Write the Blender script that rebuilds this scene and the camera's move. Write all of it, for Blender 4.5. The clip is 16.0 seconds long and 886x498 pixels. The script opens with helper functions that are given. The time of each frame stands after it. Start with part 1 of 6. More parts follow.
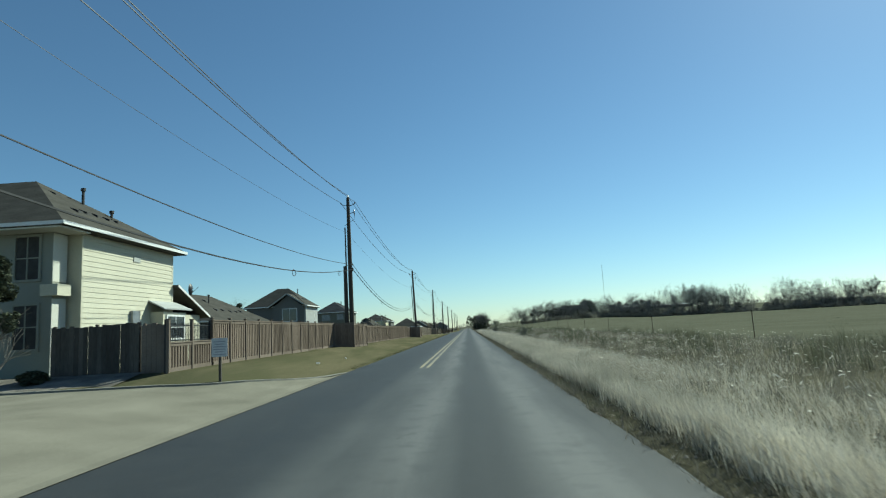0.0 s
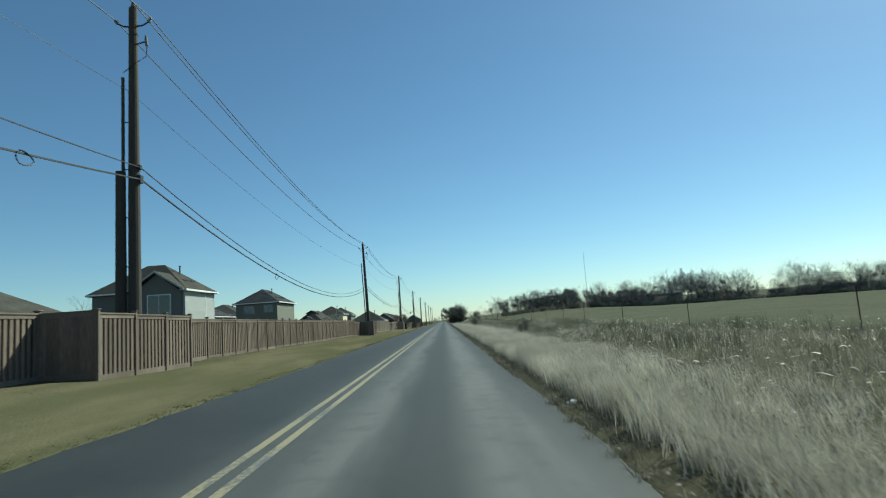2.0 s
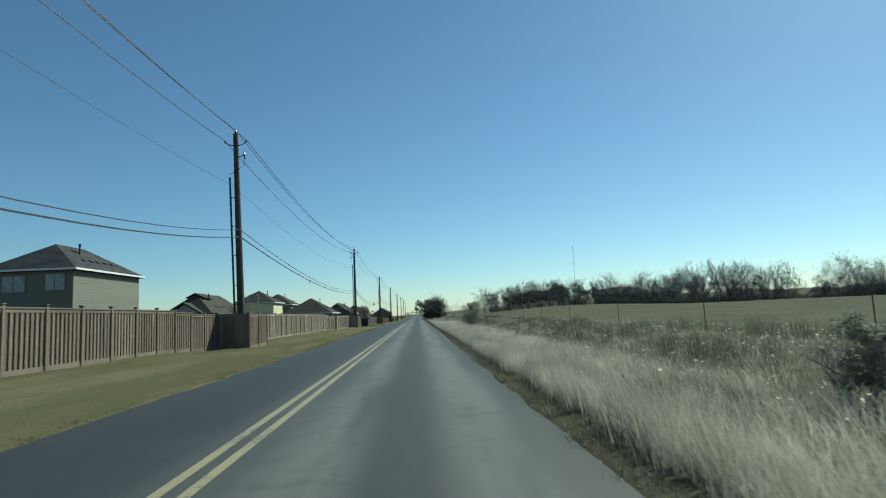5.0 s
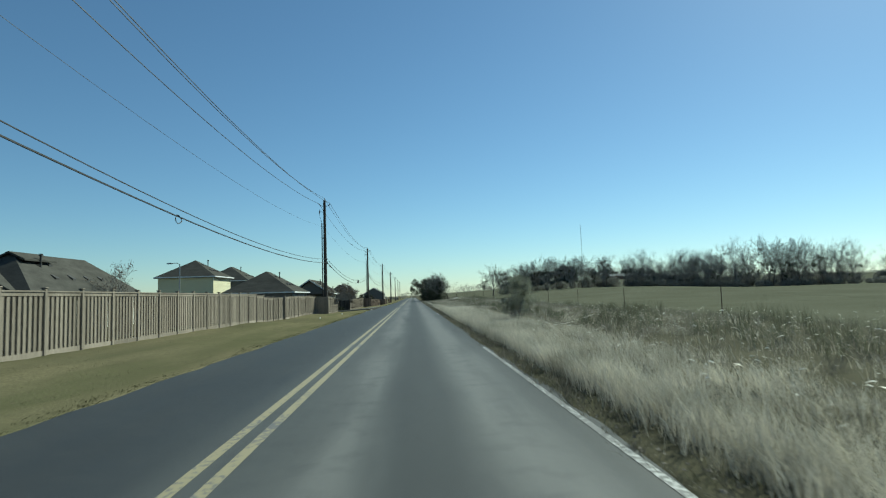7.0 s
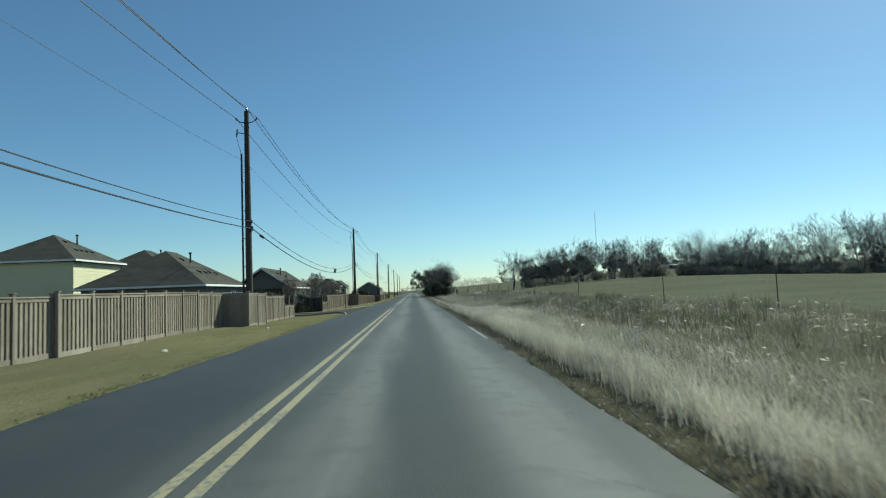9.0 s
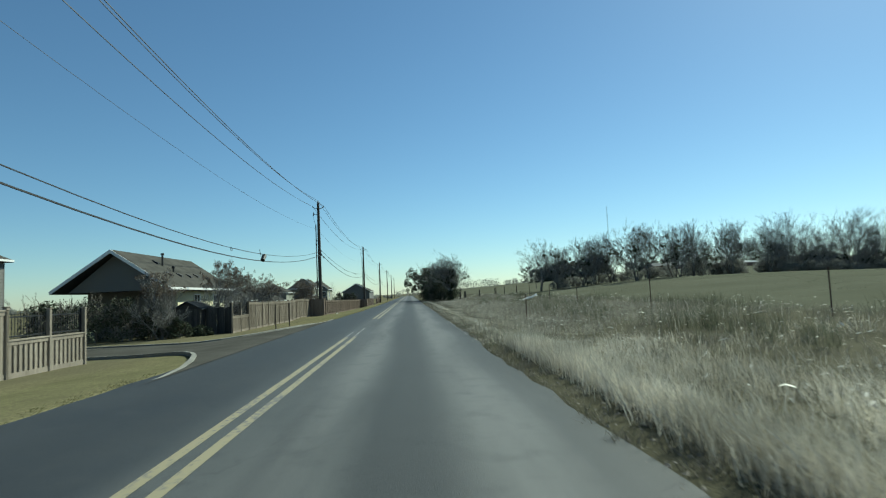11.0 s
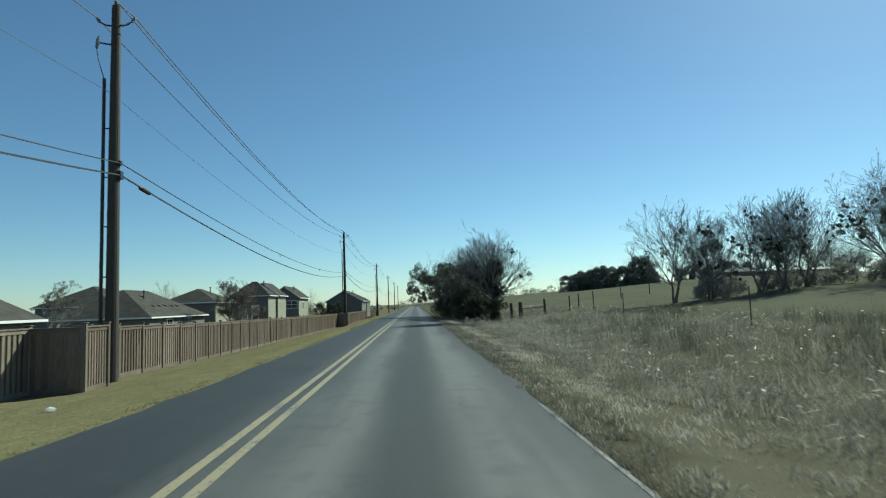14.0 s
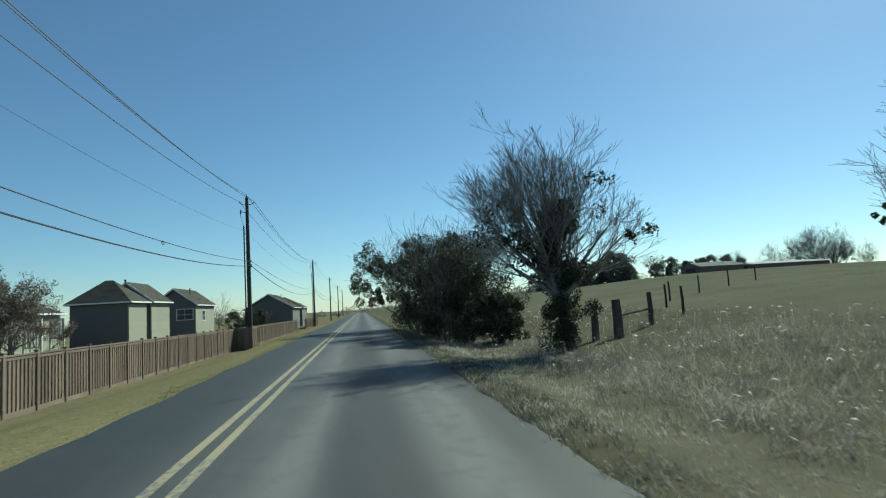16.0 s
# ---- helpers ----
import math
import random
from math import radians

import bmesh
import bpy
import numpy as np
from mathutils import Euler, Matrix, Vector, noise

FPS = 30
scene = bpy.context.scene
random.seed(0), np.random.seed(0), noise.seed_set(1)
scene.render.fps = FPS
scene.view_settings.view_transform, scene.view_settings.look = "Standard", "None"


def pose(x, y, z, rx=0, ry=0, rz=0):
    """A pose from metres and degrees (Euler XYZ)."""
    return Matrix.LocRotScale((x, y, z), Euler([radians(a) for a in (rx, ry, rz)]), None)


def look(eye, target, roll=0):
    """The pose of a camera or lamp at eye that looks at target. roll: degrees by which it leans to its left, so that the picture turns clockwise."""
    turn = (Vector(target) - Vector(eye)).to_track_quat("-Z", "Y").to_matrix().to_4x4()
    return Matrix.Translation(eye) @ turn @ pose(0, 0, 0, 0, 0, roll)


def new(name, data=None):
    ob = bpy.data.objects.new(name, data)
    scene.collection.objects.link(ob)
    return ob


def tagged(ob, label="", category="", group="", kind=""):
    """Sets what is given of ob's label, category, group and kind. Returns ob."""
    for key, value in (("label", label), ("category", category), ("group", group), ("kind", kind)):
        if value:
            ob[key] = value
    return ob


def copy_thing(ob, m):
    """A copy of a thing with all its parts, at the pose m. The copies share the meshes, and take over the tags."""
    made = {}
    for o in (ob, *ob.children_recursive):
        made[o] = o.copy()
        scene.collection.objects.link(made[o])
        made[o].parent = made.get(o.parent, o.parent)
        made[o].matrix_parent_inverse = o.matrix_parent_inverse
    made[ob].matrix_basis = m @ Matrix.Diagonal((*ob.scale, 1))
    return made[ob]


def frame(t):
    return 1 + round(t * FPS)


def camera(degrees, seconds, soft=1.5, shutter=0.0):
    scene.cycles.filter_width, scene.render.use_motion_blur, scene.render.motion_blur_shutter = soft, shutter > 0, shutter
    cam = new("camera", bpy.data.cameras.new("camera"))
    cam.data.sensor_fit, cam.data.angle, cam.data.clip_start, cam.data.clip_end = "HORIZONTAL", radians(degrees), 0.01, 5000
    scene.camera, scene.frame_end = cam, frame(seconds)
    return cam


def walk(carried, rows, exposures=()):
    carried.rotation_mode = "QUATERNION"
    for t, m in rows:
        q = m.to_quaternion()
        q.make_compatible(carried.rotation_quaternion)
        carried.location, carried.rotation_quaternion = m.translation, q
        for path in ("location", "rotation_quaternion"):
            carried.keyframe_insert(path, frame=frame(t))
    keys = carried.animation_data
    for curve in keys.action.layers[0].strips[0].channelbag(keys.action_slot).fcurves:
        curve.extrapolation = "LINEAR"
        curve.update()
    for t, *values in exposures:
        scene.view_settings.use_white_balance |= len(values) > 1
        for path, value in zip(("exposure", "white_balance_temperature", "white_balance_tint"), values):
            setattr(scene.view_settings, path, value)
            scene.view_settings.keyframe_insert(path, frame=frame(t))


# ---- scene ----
EXPO = [(0.0, 0.42, 6560, -15), (2.0, 0.4, 6560, -15), (3.0, 0.34, 6560, -15), (4.0, 0.33, 6560, -15), (7.0, 0.36, 6560, -15), (9.5, 0.42, 6560, -15), (16.0, 0.42, 6560, -15)]
cam = camera(74.0, 16.0, soft=1.15, shutter=0.12)
PATH = [
    (0, (0.079, 1.539, 1.547), (0.01, 3.52, 1.813), -3.2),
    (0.5, (0.19, 8.227, 1.525), (0.129, 10.21, 1.774), -3.7),
    (1, (0.355, 14.932, 1.487), (0.315, 16.918, 1.722), -4.1),
    (1.5, (0.5, 21.652, 1.453), (0.485, 23.638, 1.686), -4.1),
    (2, (0.544, 28.383, 1.457), (0.557, 30.369, 1.696), -4.0),
    (2.5, (0.543, 35.069, 1.484), (0.583, 37.053, 1.734), -4.5),
    (3, (0.576, 41.728, 1.473), (0.64, 43.71, 1.735), -4.0),
    (3.5, (0.582, 48.398, 1.472), (0.662, 50.379, 1.735), -4.3),
    (4, (0.588, 55.13, 1.457), (0.674, 57.112, 1.714), -3.8),
    (6.5, (0.109, 89.242, 1.55), (0.207, 91.233, 1.708), -1.5),
    (7, (0.077, 96.093, 1.53), (0.184, 98.084, 1.685), -1.7),
    (7.5, (0.05, 103.0, 1.521), (0.161, 104.991, 1.675), -1.5),
    (8, (0.014, 109.988, 1.497), (0.123, 111.979, 1.646), -1.8),
    (8.5, (-0.003, 117.065, 1.467), (0.103, 119.057, 1.611), -2.0),
    (9, (0.021, 124.214, 1.445), (0.127, 126.206, 1.582), -2.3),
    (9.5, (0.051, 131.366, 1.435), (0.157, 133.358, 1.574), -2.3),
    (12, (0.396, 167.179, 1.413), (0.523, 169.169, 1.564), -2.6),
    (12.5, (0.377, 174.306, 1.461), (0.494, 176.296, 1.617), -2.7),
    (13, (0.382, 181.344, 1.506), (0.484, 183.334, 1.675), -2.3),
    (13.5, (0.364, 188.259, 1.544), (0.461, 190.248, 1.722), -2.0),
    (14, (0.31, 195.06, 1.557), (0.41, 197.049, 1.739), -2.1),
    (14.5, (0.277, 201.941, 1.543), (0.404, 203.929, 1.722), -2.4),
    (15, (0.205, 208.887, 1.549), (0.38, 210.871, 1.725), -2.9),
    (15.5, (0.136, 215.855, 1.561), (0.369, 217.833, 1.741), -3.2),
    (16, (0.1, 222.821, 1.561), (0.383, 224.792, 1.749), -3.4),
]
walk(cam, [(t, look(eye, target, roll)) for t, eye, target, roll in PATH], exposures=EXPO)

# ---- light: clear winter sky, sun ahead and to the right ----
SUN_EL, SUN_AZ = radians(39), radians(45)
world = bpy.data.worlds.new("clear_sky")
scene.world = world
world.use_nodes = True
wn = world.node_tree.nodes
sky = wn.new("ShaderNodeTexSky")
sky.sky_type = 'NISHITA'
sky.sun_disc = False
sky.sun_elevation, sky.sun_rotation = SUN_EL, SUN_AZ
sky.air_density, sky.dust_density, sky.ozone_density = 0.9, 0.2, 6.2
wn["Background"].inputs["Strength"].default_value = 0.084
world.node_tree.links.new(sky.outputs[0], wn["Background"].inputs["Color"])
sun = new("sun", bpy.data.lights.new("sun", 'SUN'))
sun.data.energy, sun.data.angle, sun.data.color = 5.0, radians(0.5), (1.0, 0.98, 0.945)
sun_way = Vector((math.cos(SUN_EL) * math.sin(SUN_AZ), math.cos(SUN_EL) * math.cos(SUN_AZ), math.sin(SUN_EL)))
sun.matrix_world = look(sun_way * 200 + Vector((0, 120, 0)), (0, 120, 0))


# ---- materials ----
def surface(name, c1, c2, scale=3.0, fine=40.0, rough=0.85, bump=0.3, depth=0.01, vary='', vary_amount=0.25, metallic=0.0, stretch=(1, 1, 1), spec=0.35):
    """A two-scale procedural surface: c1 and c2 mixed by a broad noise, fine grain in colour and relief."""
    m = bpy.data.materials.new(name)
    m.use_nodes = True
    nt = m.node_tree
    n, l = nt.nodes, nt.links
    p = n["Principled BSDF"]
    p.inputs["Roughness"].default_value = rough
    p.inputs["Metallic"].default_value = metallic
    p.inputs["Specular IOR Level"].default_value = spec
    geo = n.new("ShaderNodeNewGeometry")
    mp = n.new("ShaderNodeMapping")
    mp.inputs["Scale"].default_value = stretch
    l.new(geo.outputs["Position"], mp.inputs["Vector"])
    big = n.new("ShaderNodeTexNoise")
    big.inputs["Scale"].default_value = scale
    big.inputs["Detail"].default_value = 4
    small = n.new("ShaderNodeTexNoise")
    small.inputs["Scale"].default_value = fine
    small.inputs["Detail"].default_value = 3
    l.new(mp.outputs[0], big.inputs["Vector"])
    l.new(mp.outputs[0], small.inputs["Vector"])
    ramp = n.new("ShaderNodeValToRGB")
    ramp.color_ramp.elements[0].position, ramp.color_ramp.elements[1].position = 0.3, 0.7
    ramp.color_ramp.elements[0].color, ramp.color_ramp.elements[1].color = (*c1, 1), (*c2, 1)
    l.new(big.outputs["Fac"], ramp.inputs["Fac"])
    last = ramp.outputs["Color"]
    grain = n.new("ShaderNodeMix")
    grain.data_type, grain.blend_type = 'RGBA', 'OVERLAY'
    grain.inputs["Factor"].default_value = 0.45
    l.new(last, grain.inputs["A"])
    l.new(small.outputs["Fac"], grain.inputs["B"])
    last = grain.outputs["Result"]
    if vary:
        hsv = n.new("ShaderNodeHueSaturation")
        span = n.new("ShaderNodeMapRange")
        span.inputs["To Min"].default_value, span.inputs["To Max"].default_value = 1 - vary_amount, 1 + vary_amount
        src = n.new("ShaderNodeObjectInfo").outputs["Random"] if vary == 'object' else geo.outputs["Random Per Island"]
        l.new(src, span.inputs["Value"])
        l.new(span.outputs[0], hsv.inputs["Value"])
        l.new(last, hsv.inputs["Color"])
        last = hsv.outputs["Color"]
    l.new(last, p.inputs["Base Color"])
    if bump:
        b = n.new("ShaderNodeBump")
        b.inputs["Strength"].default_value, b.inputs["Distance"].default_value = bump, depth
        l.new(small.outputs["Fac"], b.inputs["Height"])
        l.new(b.outputs[0], p.inputs["Normal"])
    return m


def math_node(nt, op, a, b=None, clamp=False):
    x = nt.nodes.new("ShaderNodeMath")
    x.operation, x.use_clamp = op, clamp
    for i, v in enumerate((a, b)):
        if v is None:
            continue
        if isinstance(v, (int, float)):
            x.inputs[i].default_value = v
        else:
            nt.links.new(v, x.inputs[i])
    return x.outputs[0]


def mix_colour(nt, fac, a, b):
    x = nt.nodes.new("ShaderNodeMix")
    x.data_type = 'RGBA'
    for key, v in (("Factor", fac), ("A", a), ("B", b)):
        if isinstance(v, tuple):
            x.inputs[key].default_value = (*v, 1)
        elif isinstance(v, (int, float)):
            x.inputs[key].default_value = v
        else:
            nt.links.new(v, x.inputs[key])
    return x.outputs["Result"]


def noise_node(nt, vec, scale, detail=4.0):
    x = nt.nodes.new("ShaderNodeTexNoise")
    x.inputs["Scale"].default_value, x.inputs["Detail"].default_value = scale, detail
    nt.links.new(vec, x.inputs["Vector"])
    return x.outputs["Fac"]


def asphalt_material():
    """Worn grey asphalt: paler polished wheel paths, a dark oily strip along the middle of each lane, stains and stone grain."""
    m = bpy.data.materials.new("worn_asphalt")
    m.use_nodes = True
    nt = m.node_tree
    p = nt.nodes["Principled BSDF"]
    geo = nt.nodes.new("ShaderNodeNewGeometry")
    sep = nt.nodes.new("ShaderNodeSeparateXYZ")
    nt.links.new(geo.outputs["Position"], sep.inputs[0])
    stretch = nt.nodes.new("ShaderNodeMapping")
    stretch.inputs["Scale"].default_value = (1.0, 0.09, 1.0)
    nt.links.new(geo.outputs["Position"], stretch.inputs["Vector"])
    streak = noise_node(nt, stretch.outputs[0], 1.3, 5)
    patch = noise_node(nt, geo.outputs["Position"], 0.35, 4)
    grain = noise_node(nt, geo.outputs["Position"], 90.0, 2)
    wob = math_node(nt, 'MULTIPLY', math_node(nt, 'SUBTRACT', streak, 0.5), 0.5)
    x = math_node(nt, 'ADD', sep.outputs["X"], wob)
    def band(centre, half):
        d = math_node(nt, 'ABSOLUTE', math_node(nt, 'SUBTRACT', x, centre))
        return math_node(nt, 'SUBTRACT', 1.0, math_node(nt, 'DIVIDE', d, half), True)
    dark = math_node(nt, 'MULTIPLY', math_node(nt, 'MAXIMUM', math_node(nt, 'MAXIMUM', band(0.2, 0.75), math_node(nt, 'MULTIPLY', band(2.1, 0.55), 0.75)), band(-3.4, 0.9)), 1.5, True)
    pale = math_node(nt, 'MULTIPLY', math_node(nt, 'MAXIMUM', band(1.08, 0.72), math_node(nt, 'MULTIPLY', band(-0.75, 0.6), 0.8)), 1.4, True)
    base = mix_colour(nt, patch, (0.044, 0.047, 0.048), (0.092, 0.094, 0.092))
    base = mix_colour(nt, math_node(nt, 'MULTIPLY', pale, 0.8), base, (0.125, 0.125, 0.12))
    base = mix_colour(nt, math_node(nt, 'MULTIPLY', dark, 0.8), base, (0.03, 0.032, 0.033))
    west = math_node(nt, 'MULTIPLY', math_node(nt, 'ADD', x, 1.9), -2.0, True)
    base = mix_colour(nt, math_node(nt, 'MULTIPLY', west, math_node(nt, 'ADD', patch, 0.32, True)), base, (0.022, 0.026, 0.031))
    base = mix_colour(nt, math_node(nt, 'MULTIPLY', math_node(nt, 'SUBTRACT', streak, 0.45, True), 2.2, True), base, (0.03, 0.032, 0.034))
    blot = noise_node(nt, geo.outputs["Position"], 2.2, 6)
    base = mix_colour(nt, math_node(nt, 'MULTIPLY', math_node(nt, 'SUBTRACT', blot, 0.52, True), 2.2, True), base, (0.042, 0.044, 0.045))
    crack = nt.nodes.new("ShaderNodeTexVoronoi")
    crack.feature = 'DISTANCE_TO_EDGE'
    crack.inputs["Scale"].default_value = 0.42
    warp = nt.nodes.new("ShaderNodeVectorMath")
    warp.operation = 'ADD'
    wn_ = nt.nodes.new("ShaderNodeTexNoise")
    wn_.inputs["Scale"].default_value, wn_.inputs["Detail"].default_value = 1.6, 5
    nt.links.new(geo.outputs["Position"], wn_.inputs["Vector"])
    nt.links.new(geo.outputs["Position"], warp.inputs[0])
    nt.links.new(wn_.outputs["Color"], warp.inputs[1])
    nt.links.new(warp.outputs[0], crack.inputs["Vector"])
    line = math_node(nt, 'SUBTRACT', 1.0, math_node(nt, 'MULTIPLY', crack.outputs["Distance"], 90.0), True)
    line = math_node(nt, 'MULTIPLY', line, math_node(nt, 'MULTIPLY', math_node(nt, 'SUBTRACT', patch, 0.48), 4.0, True))
    base = mix_colour(nt, math_node(nt, 'MULTIPLY', line, 0.7), base, (0.02, 0.021, 0.022))
    base = mix_colour(nt, math_node(nt, 'MULTIPLY', math_node(nt, 'SUBTRACT', grain, 0.5), 0.45, True), base, (0.3, 0.29, 0.27))
    nt.links.new(base, p.inputs["Base Color"])
    p.inputs["Roughness"].default_value = 0.66
    p.inputs["Specular IOR Level"].default_value = 0.2
    b = nt.nodes.new("ShaderNodeBump")
    b.inputs["Strength"].default_value, b.inputs["Distance"].default_value = 0.5, 0.006
    nt.links.new(grain, b.inputs["Height"])
    nt.links.new(b.outputs[0], p.inputs["Normal"])
    return m


def paint_material(name, colour, wear):
    """Road paint worn through to the asphalt in small flakes."""
    m = bpy.data.materials.new(name)
    m.use_nodes = True
    nt = m.node_tree
    p = nt.nodes["Principled BSDF"]
    geo = nt.nodes.new("ShaderNodeNewGeometry")
    n1, n2 = noise_node(nt, geo.outputs["Position"], 14.0, 6), noise_node(nt, geo.outputs["Position"], 0.5, 2)
    f = math_node(nt, 'ADD', n1, math_node(nt, 'MULTIPLY', math_node(nt, 'SUBTRACT', n2, 0.5), 0.8))
    f = math_node(nt, 'MULTIPLY', math_node(nt, 'SUBTRACT', f, wear), 7.0, True)
    nt.links.new(mix_colour(nt, f, (0.1, 0.1, 0.1), colour), p.inputs["Base Color"])
    p.inputs["Roughness"].default_value = 0.7
    return m


def ground_material():
    """One sheet of ground: mown winter lawn towards the houses, tan roadside soil and dull pasture on the field side."""
    m = bpy.data.materials.new("winter_ground")
    m.use_nodes = True
    nt = m.node_tree
    p = nt.nodes["Principled BSDF"]
    geo = nt.nodes.new("ShaderNodeNewGeometry")
    pos = geo.outputs["Position"]
    sep = nt.nodes.new("ShaderNodeSeparateXYZ")
    nt.links.new(pos, sep.inputs[0])
    wide, mid, fine = noise_node(nt, pos, 0.12, 4), noise_node(nt, pos, 0.9, 5), noise_node(nt, pos, 25.0, 4)
    lawn = mix_colour(nt, math_node(nt, 'MULTIPLY', math_node(nt, 'SUBTRACT', mid, 0.35), 3.0, True), (0.15, 0.148, 0.068), (0.235, 0.218, 0.108))
    lawn = mix_colour(nt, math_node(nt, 'MULTIPLY', math_node(nt, 'SUBTRACT', wide, 0.45), 3.0, True), lawn, (0.18, 0.155, 0.088))
    tan = math_node(nt, 'MULTIPLY', math_node(nt, 'SUBTRACT', math_node(nt, 'MULTIPLY', math_node(nt, 'SUBTRACT', wide, 0.5), 6.0), math_node(nt, 'ADD', sep.outputs["X"], 7.2)), 0.7, True)
    lawn = mix_colour(nt, math_node(nt, 'MULTIPLY', tan, 0.7), lawn, (0.14, 0.124, 0.085))
    along = nt.nodes.new("ShaderNodeMapping")
    along.inputs["Scale"].default_value = (1.0, 0.16, 1.0)
    nt.links.new(pos, along.inputs["Vector"])
    swath, tuft = noise_node(nt, along.outputs[0], 0.75, 5), noise_node(nt, pos, 4.5, 5)
    worn = math_node(nt, 'MULTIPLY', math_node(nt, 'SUBTRACT', swath, 0.42, True), 5.0, True)
    lawn = mix_colour(nt, math_node(nt, 'MULTIPLY', worn, 0.5), lawn, (0.26, 0.23, 0.125))
    olive = mix_colour(nt, worn, (0.055, 0.064, 0.03), (0.145, 0.127, 0.077))
    dull = math_node(nt, 'MULTIPLY', math_node(nt, 'SUBTRACT', 178.0, sep.outputs["Y"]), 0.0125, True)
    lawn = mix_colour(nt, math_node(nt, 'MULTIPLY', dull, 0.9), lawn, olive)
    lawn = mix_colour(nt, math_node(nt, 'MULTIPLY', math_node(nt, 'SUBTRACT', tuft, 0.52, True), 2.2, True), lawn, (0.075, 0.068, 0.04))
    field = mix_colour(nt, math_node(nt, 'MULTIPLY', math_node(nt, 'SUBTRACT', mid, 0.35), 3.0, True), (0.08, 0.078, 0.06), (0.13, 0.124, 0.098))
    pasture = mix_colour(nt, math_node(nt, 'MULTIPLY', math_node(nt, 'SUBTRACT', wide, 0.35), 3.0, True), (0.098, 0.11, 0.088), (0.144, 0.154, 0.124))
    edge = math_node(nt, 'MULTIPLY', math_node(nt, 'SUBTRACT', mid, 0.5), 5.0)
    far = math_node(nt, 'MULTIPLY', math_node(nt, 'SUBTRACT', math_node(nt, 'ADD', sep.outputs["X"], edge), 13.0), 0.5, True)
    right = mix_colour(nt, far, field, pasture)
    ragged = math_node(nt, 'MULTIPLY', math_node(nt, 'SUBTRACT', mid, 0.5), 1.6)
    # Darker roadside soil strip, with the tall grass's shade put into its colour.
    grass_shade = math_node(nt, 'MULTIPLY', math_node(nt, 'SUBTRACT', 2.95, math_node(nt, 'ADD', sep.outputs["X"], ragged)), 3.0, True)
    right = mix_colour(nt, math_node(nt, 'MULTIPLY', grass_shade, 0.8), right, (0.046, 0.047, 0.035))
    side = math_node(nt, 'ADD', sep.outputs["X"], 1.0, True)
    col = mix_colour(nt, side, lawn, right)
    col = mix_colour(nt, math_node(nt, 'MULTIPLY', math_node(nt, 'SUBTRACT', fine, 0.3), 2.2, True), (0.095, 0.086, 0.056), col)
    nt.links.new(col, p.inputs["Base Color"])
    p.inputs["Roughness"].default_value = 0.95
    p.inputs["Specular IOR Level"].default_value = 0.0
    b = nt.nodes.new("ShaderNodeBump")
    b.inputs["Strength"].default_value, b.inputs["Distance"].default_value = 0.45, 0.04
    nt.links.new(fine, b.inputs["Height"])
    nt.links.new(b.outputs[0], p.inputs["Normal"])
    return m


ASPHALT, GROUND = asphalt_material(), ground_material()
YELLOW = paint_material("yellow_road_paint", (0.245, 0.212, 0.128), 0.32)
WHITE_BOLD = paint_material("white_edge_paint", (0.34, 0.34, 0.33), 0.5)
WHITE_LINE = paint_material("white_road_paint", (0.19, 0.19, 0.18), 0.6)
STREET_TOP = surface("dusty_asphalt", (0.058, 0.056, 0.05), (0.088, 0.085, 0.077), 0.6, 70, 0.85, 0.4, 0.005, spec=0.0)
KERB = surface("pale_kerb_concrete", (0.17, 0.162, 0.14), (0.24, 0.23, 0.2), 1.2, 60, 0.9, 0.3, 0.004)
CONCRETE = surface("tan_concrete", (0.16, 0.15, 0.122), (0.22, 0.206, 0.168), 0.6, 60, 0.9, 0.3, 0.004, spec=0.0)
FENCE_WOOD = surface("stained_fence_wood", (0.135, 0.108, 0.089), (0.21, 0.168, 0.138), 0.8, 30, 0.8, 0.4, 0.004, 'object', 0.18, stretch=(1, 1, 0.12), spec=0.0)
FENCE_GREY = surface("weathered_tan_fence_wood", (0.19, 0.163, 0.133), (0.295, 0.254, 0.209), 0.8, 30, 0.8, 0.4, 0.004, 'object', 0.16, stretch=(1, 1, 0.12), spec=0.0)
FENCE_TAN = surface("dull_tan_fence_wood", (0.165, 0.14, 0.113), (0.255, 0.217, 0.176), 0.8, 30, 0.8, 0.4, 0.004, 'object', 0.16, stretch=(1, 1, 0.12), spec=0.0)
RAIL_WOOD = surface("fence_rail_wood", (0.14, 0.114, 0.095), (0.205, 0.168, 0.14), 0.8, 30, 0.8, 0.4, 0.004, 'object', 0.12, spec=0.0)
OLD_WOOD = surface("weathered_grey_wood", (0.06, 0.056, 0.052), (0.125, 0.112, 0.1), 1.2, 25, 0.9, 0.5, 0.006, 'object', 0.25, stretch=(1, 1, 0.15), spec=0.0)
POLE_WOOD = surface("creosoted_pole_wood", (0.042, 0.035, 0.03), (0.075, 0.063, 0.053), 1.5, 30, 0.85, 0.5, 0.008, stretch=(1, 1, 0.1))
DARK_METAL = surface("dark_iron", (0.02, 0.02, 0.022), (0.04, 0.04, 0.042), 4, 60, 0.5, 0.1, 0.002, metallic=0.6)
GREY_METAL = surface("galvanised_steel", (0.22, 0.23, 0.24), (0.34, 0.35, 0.36), 4, 60, 0.45, 0.1, 0.002, metallic=0.7)
CABLE = surface("black_cable", (0.008, 0.008, 0.009), (0.016, 0.016, 0.018), 6, 60, 0.6, 0.1, 0.002)
WIRE = surface("bare_aluminium_wire", (0.018, 0.022, 0.028), (0.034, 0.04, 0.048), 6, 60, 0.5, 0.1, 0.002)
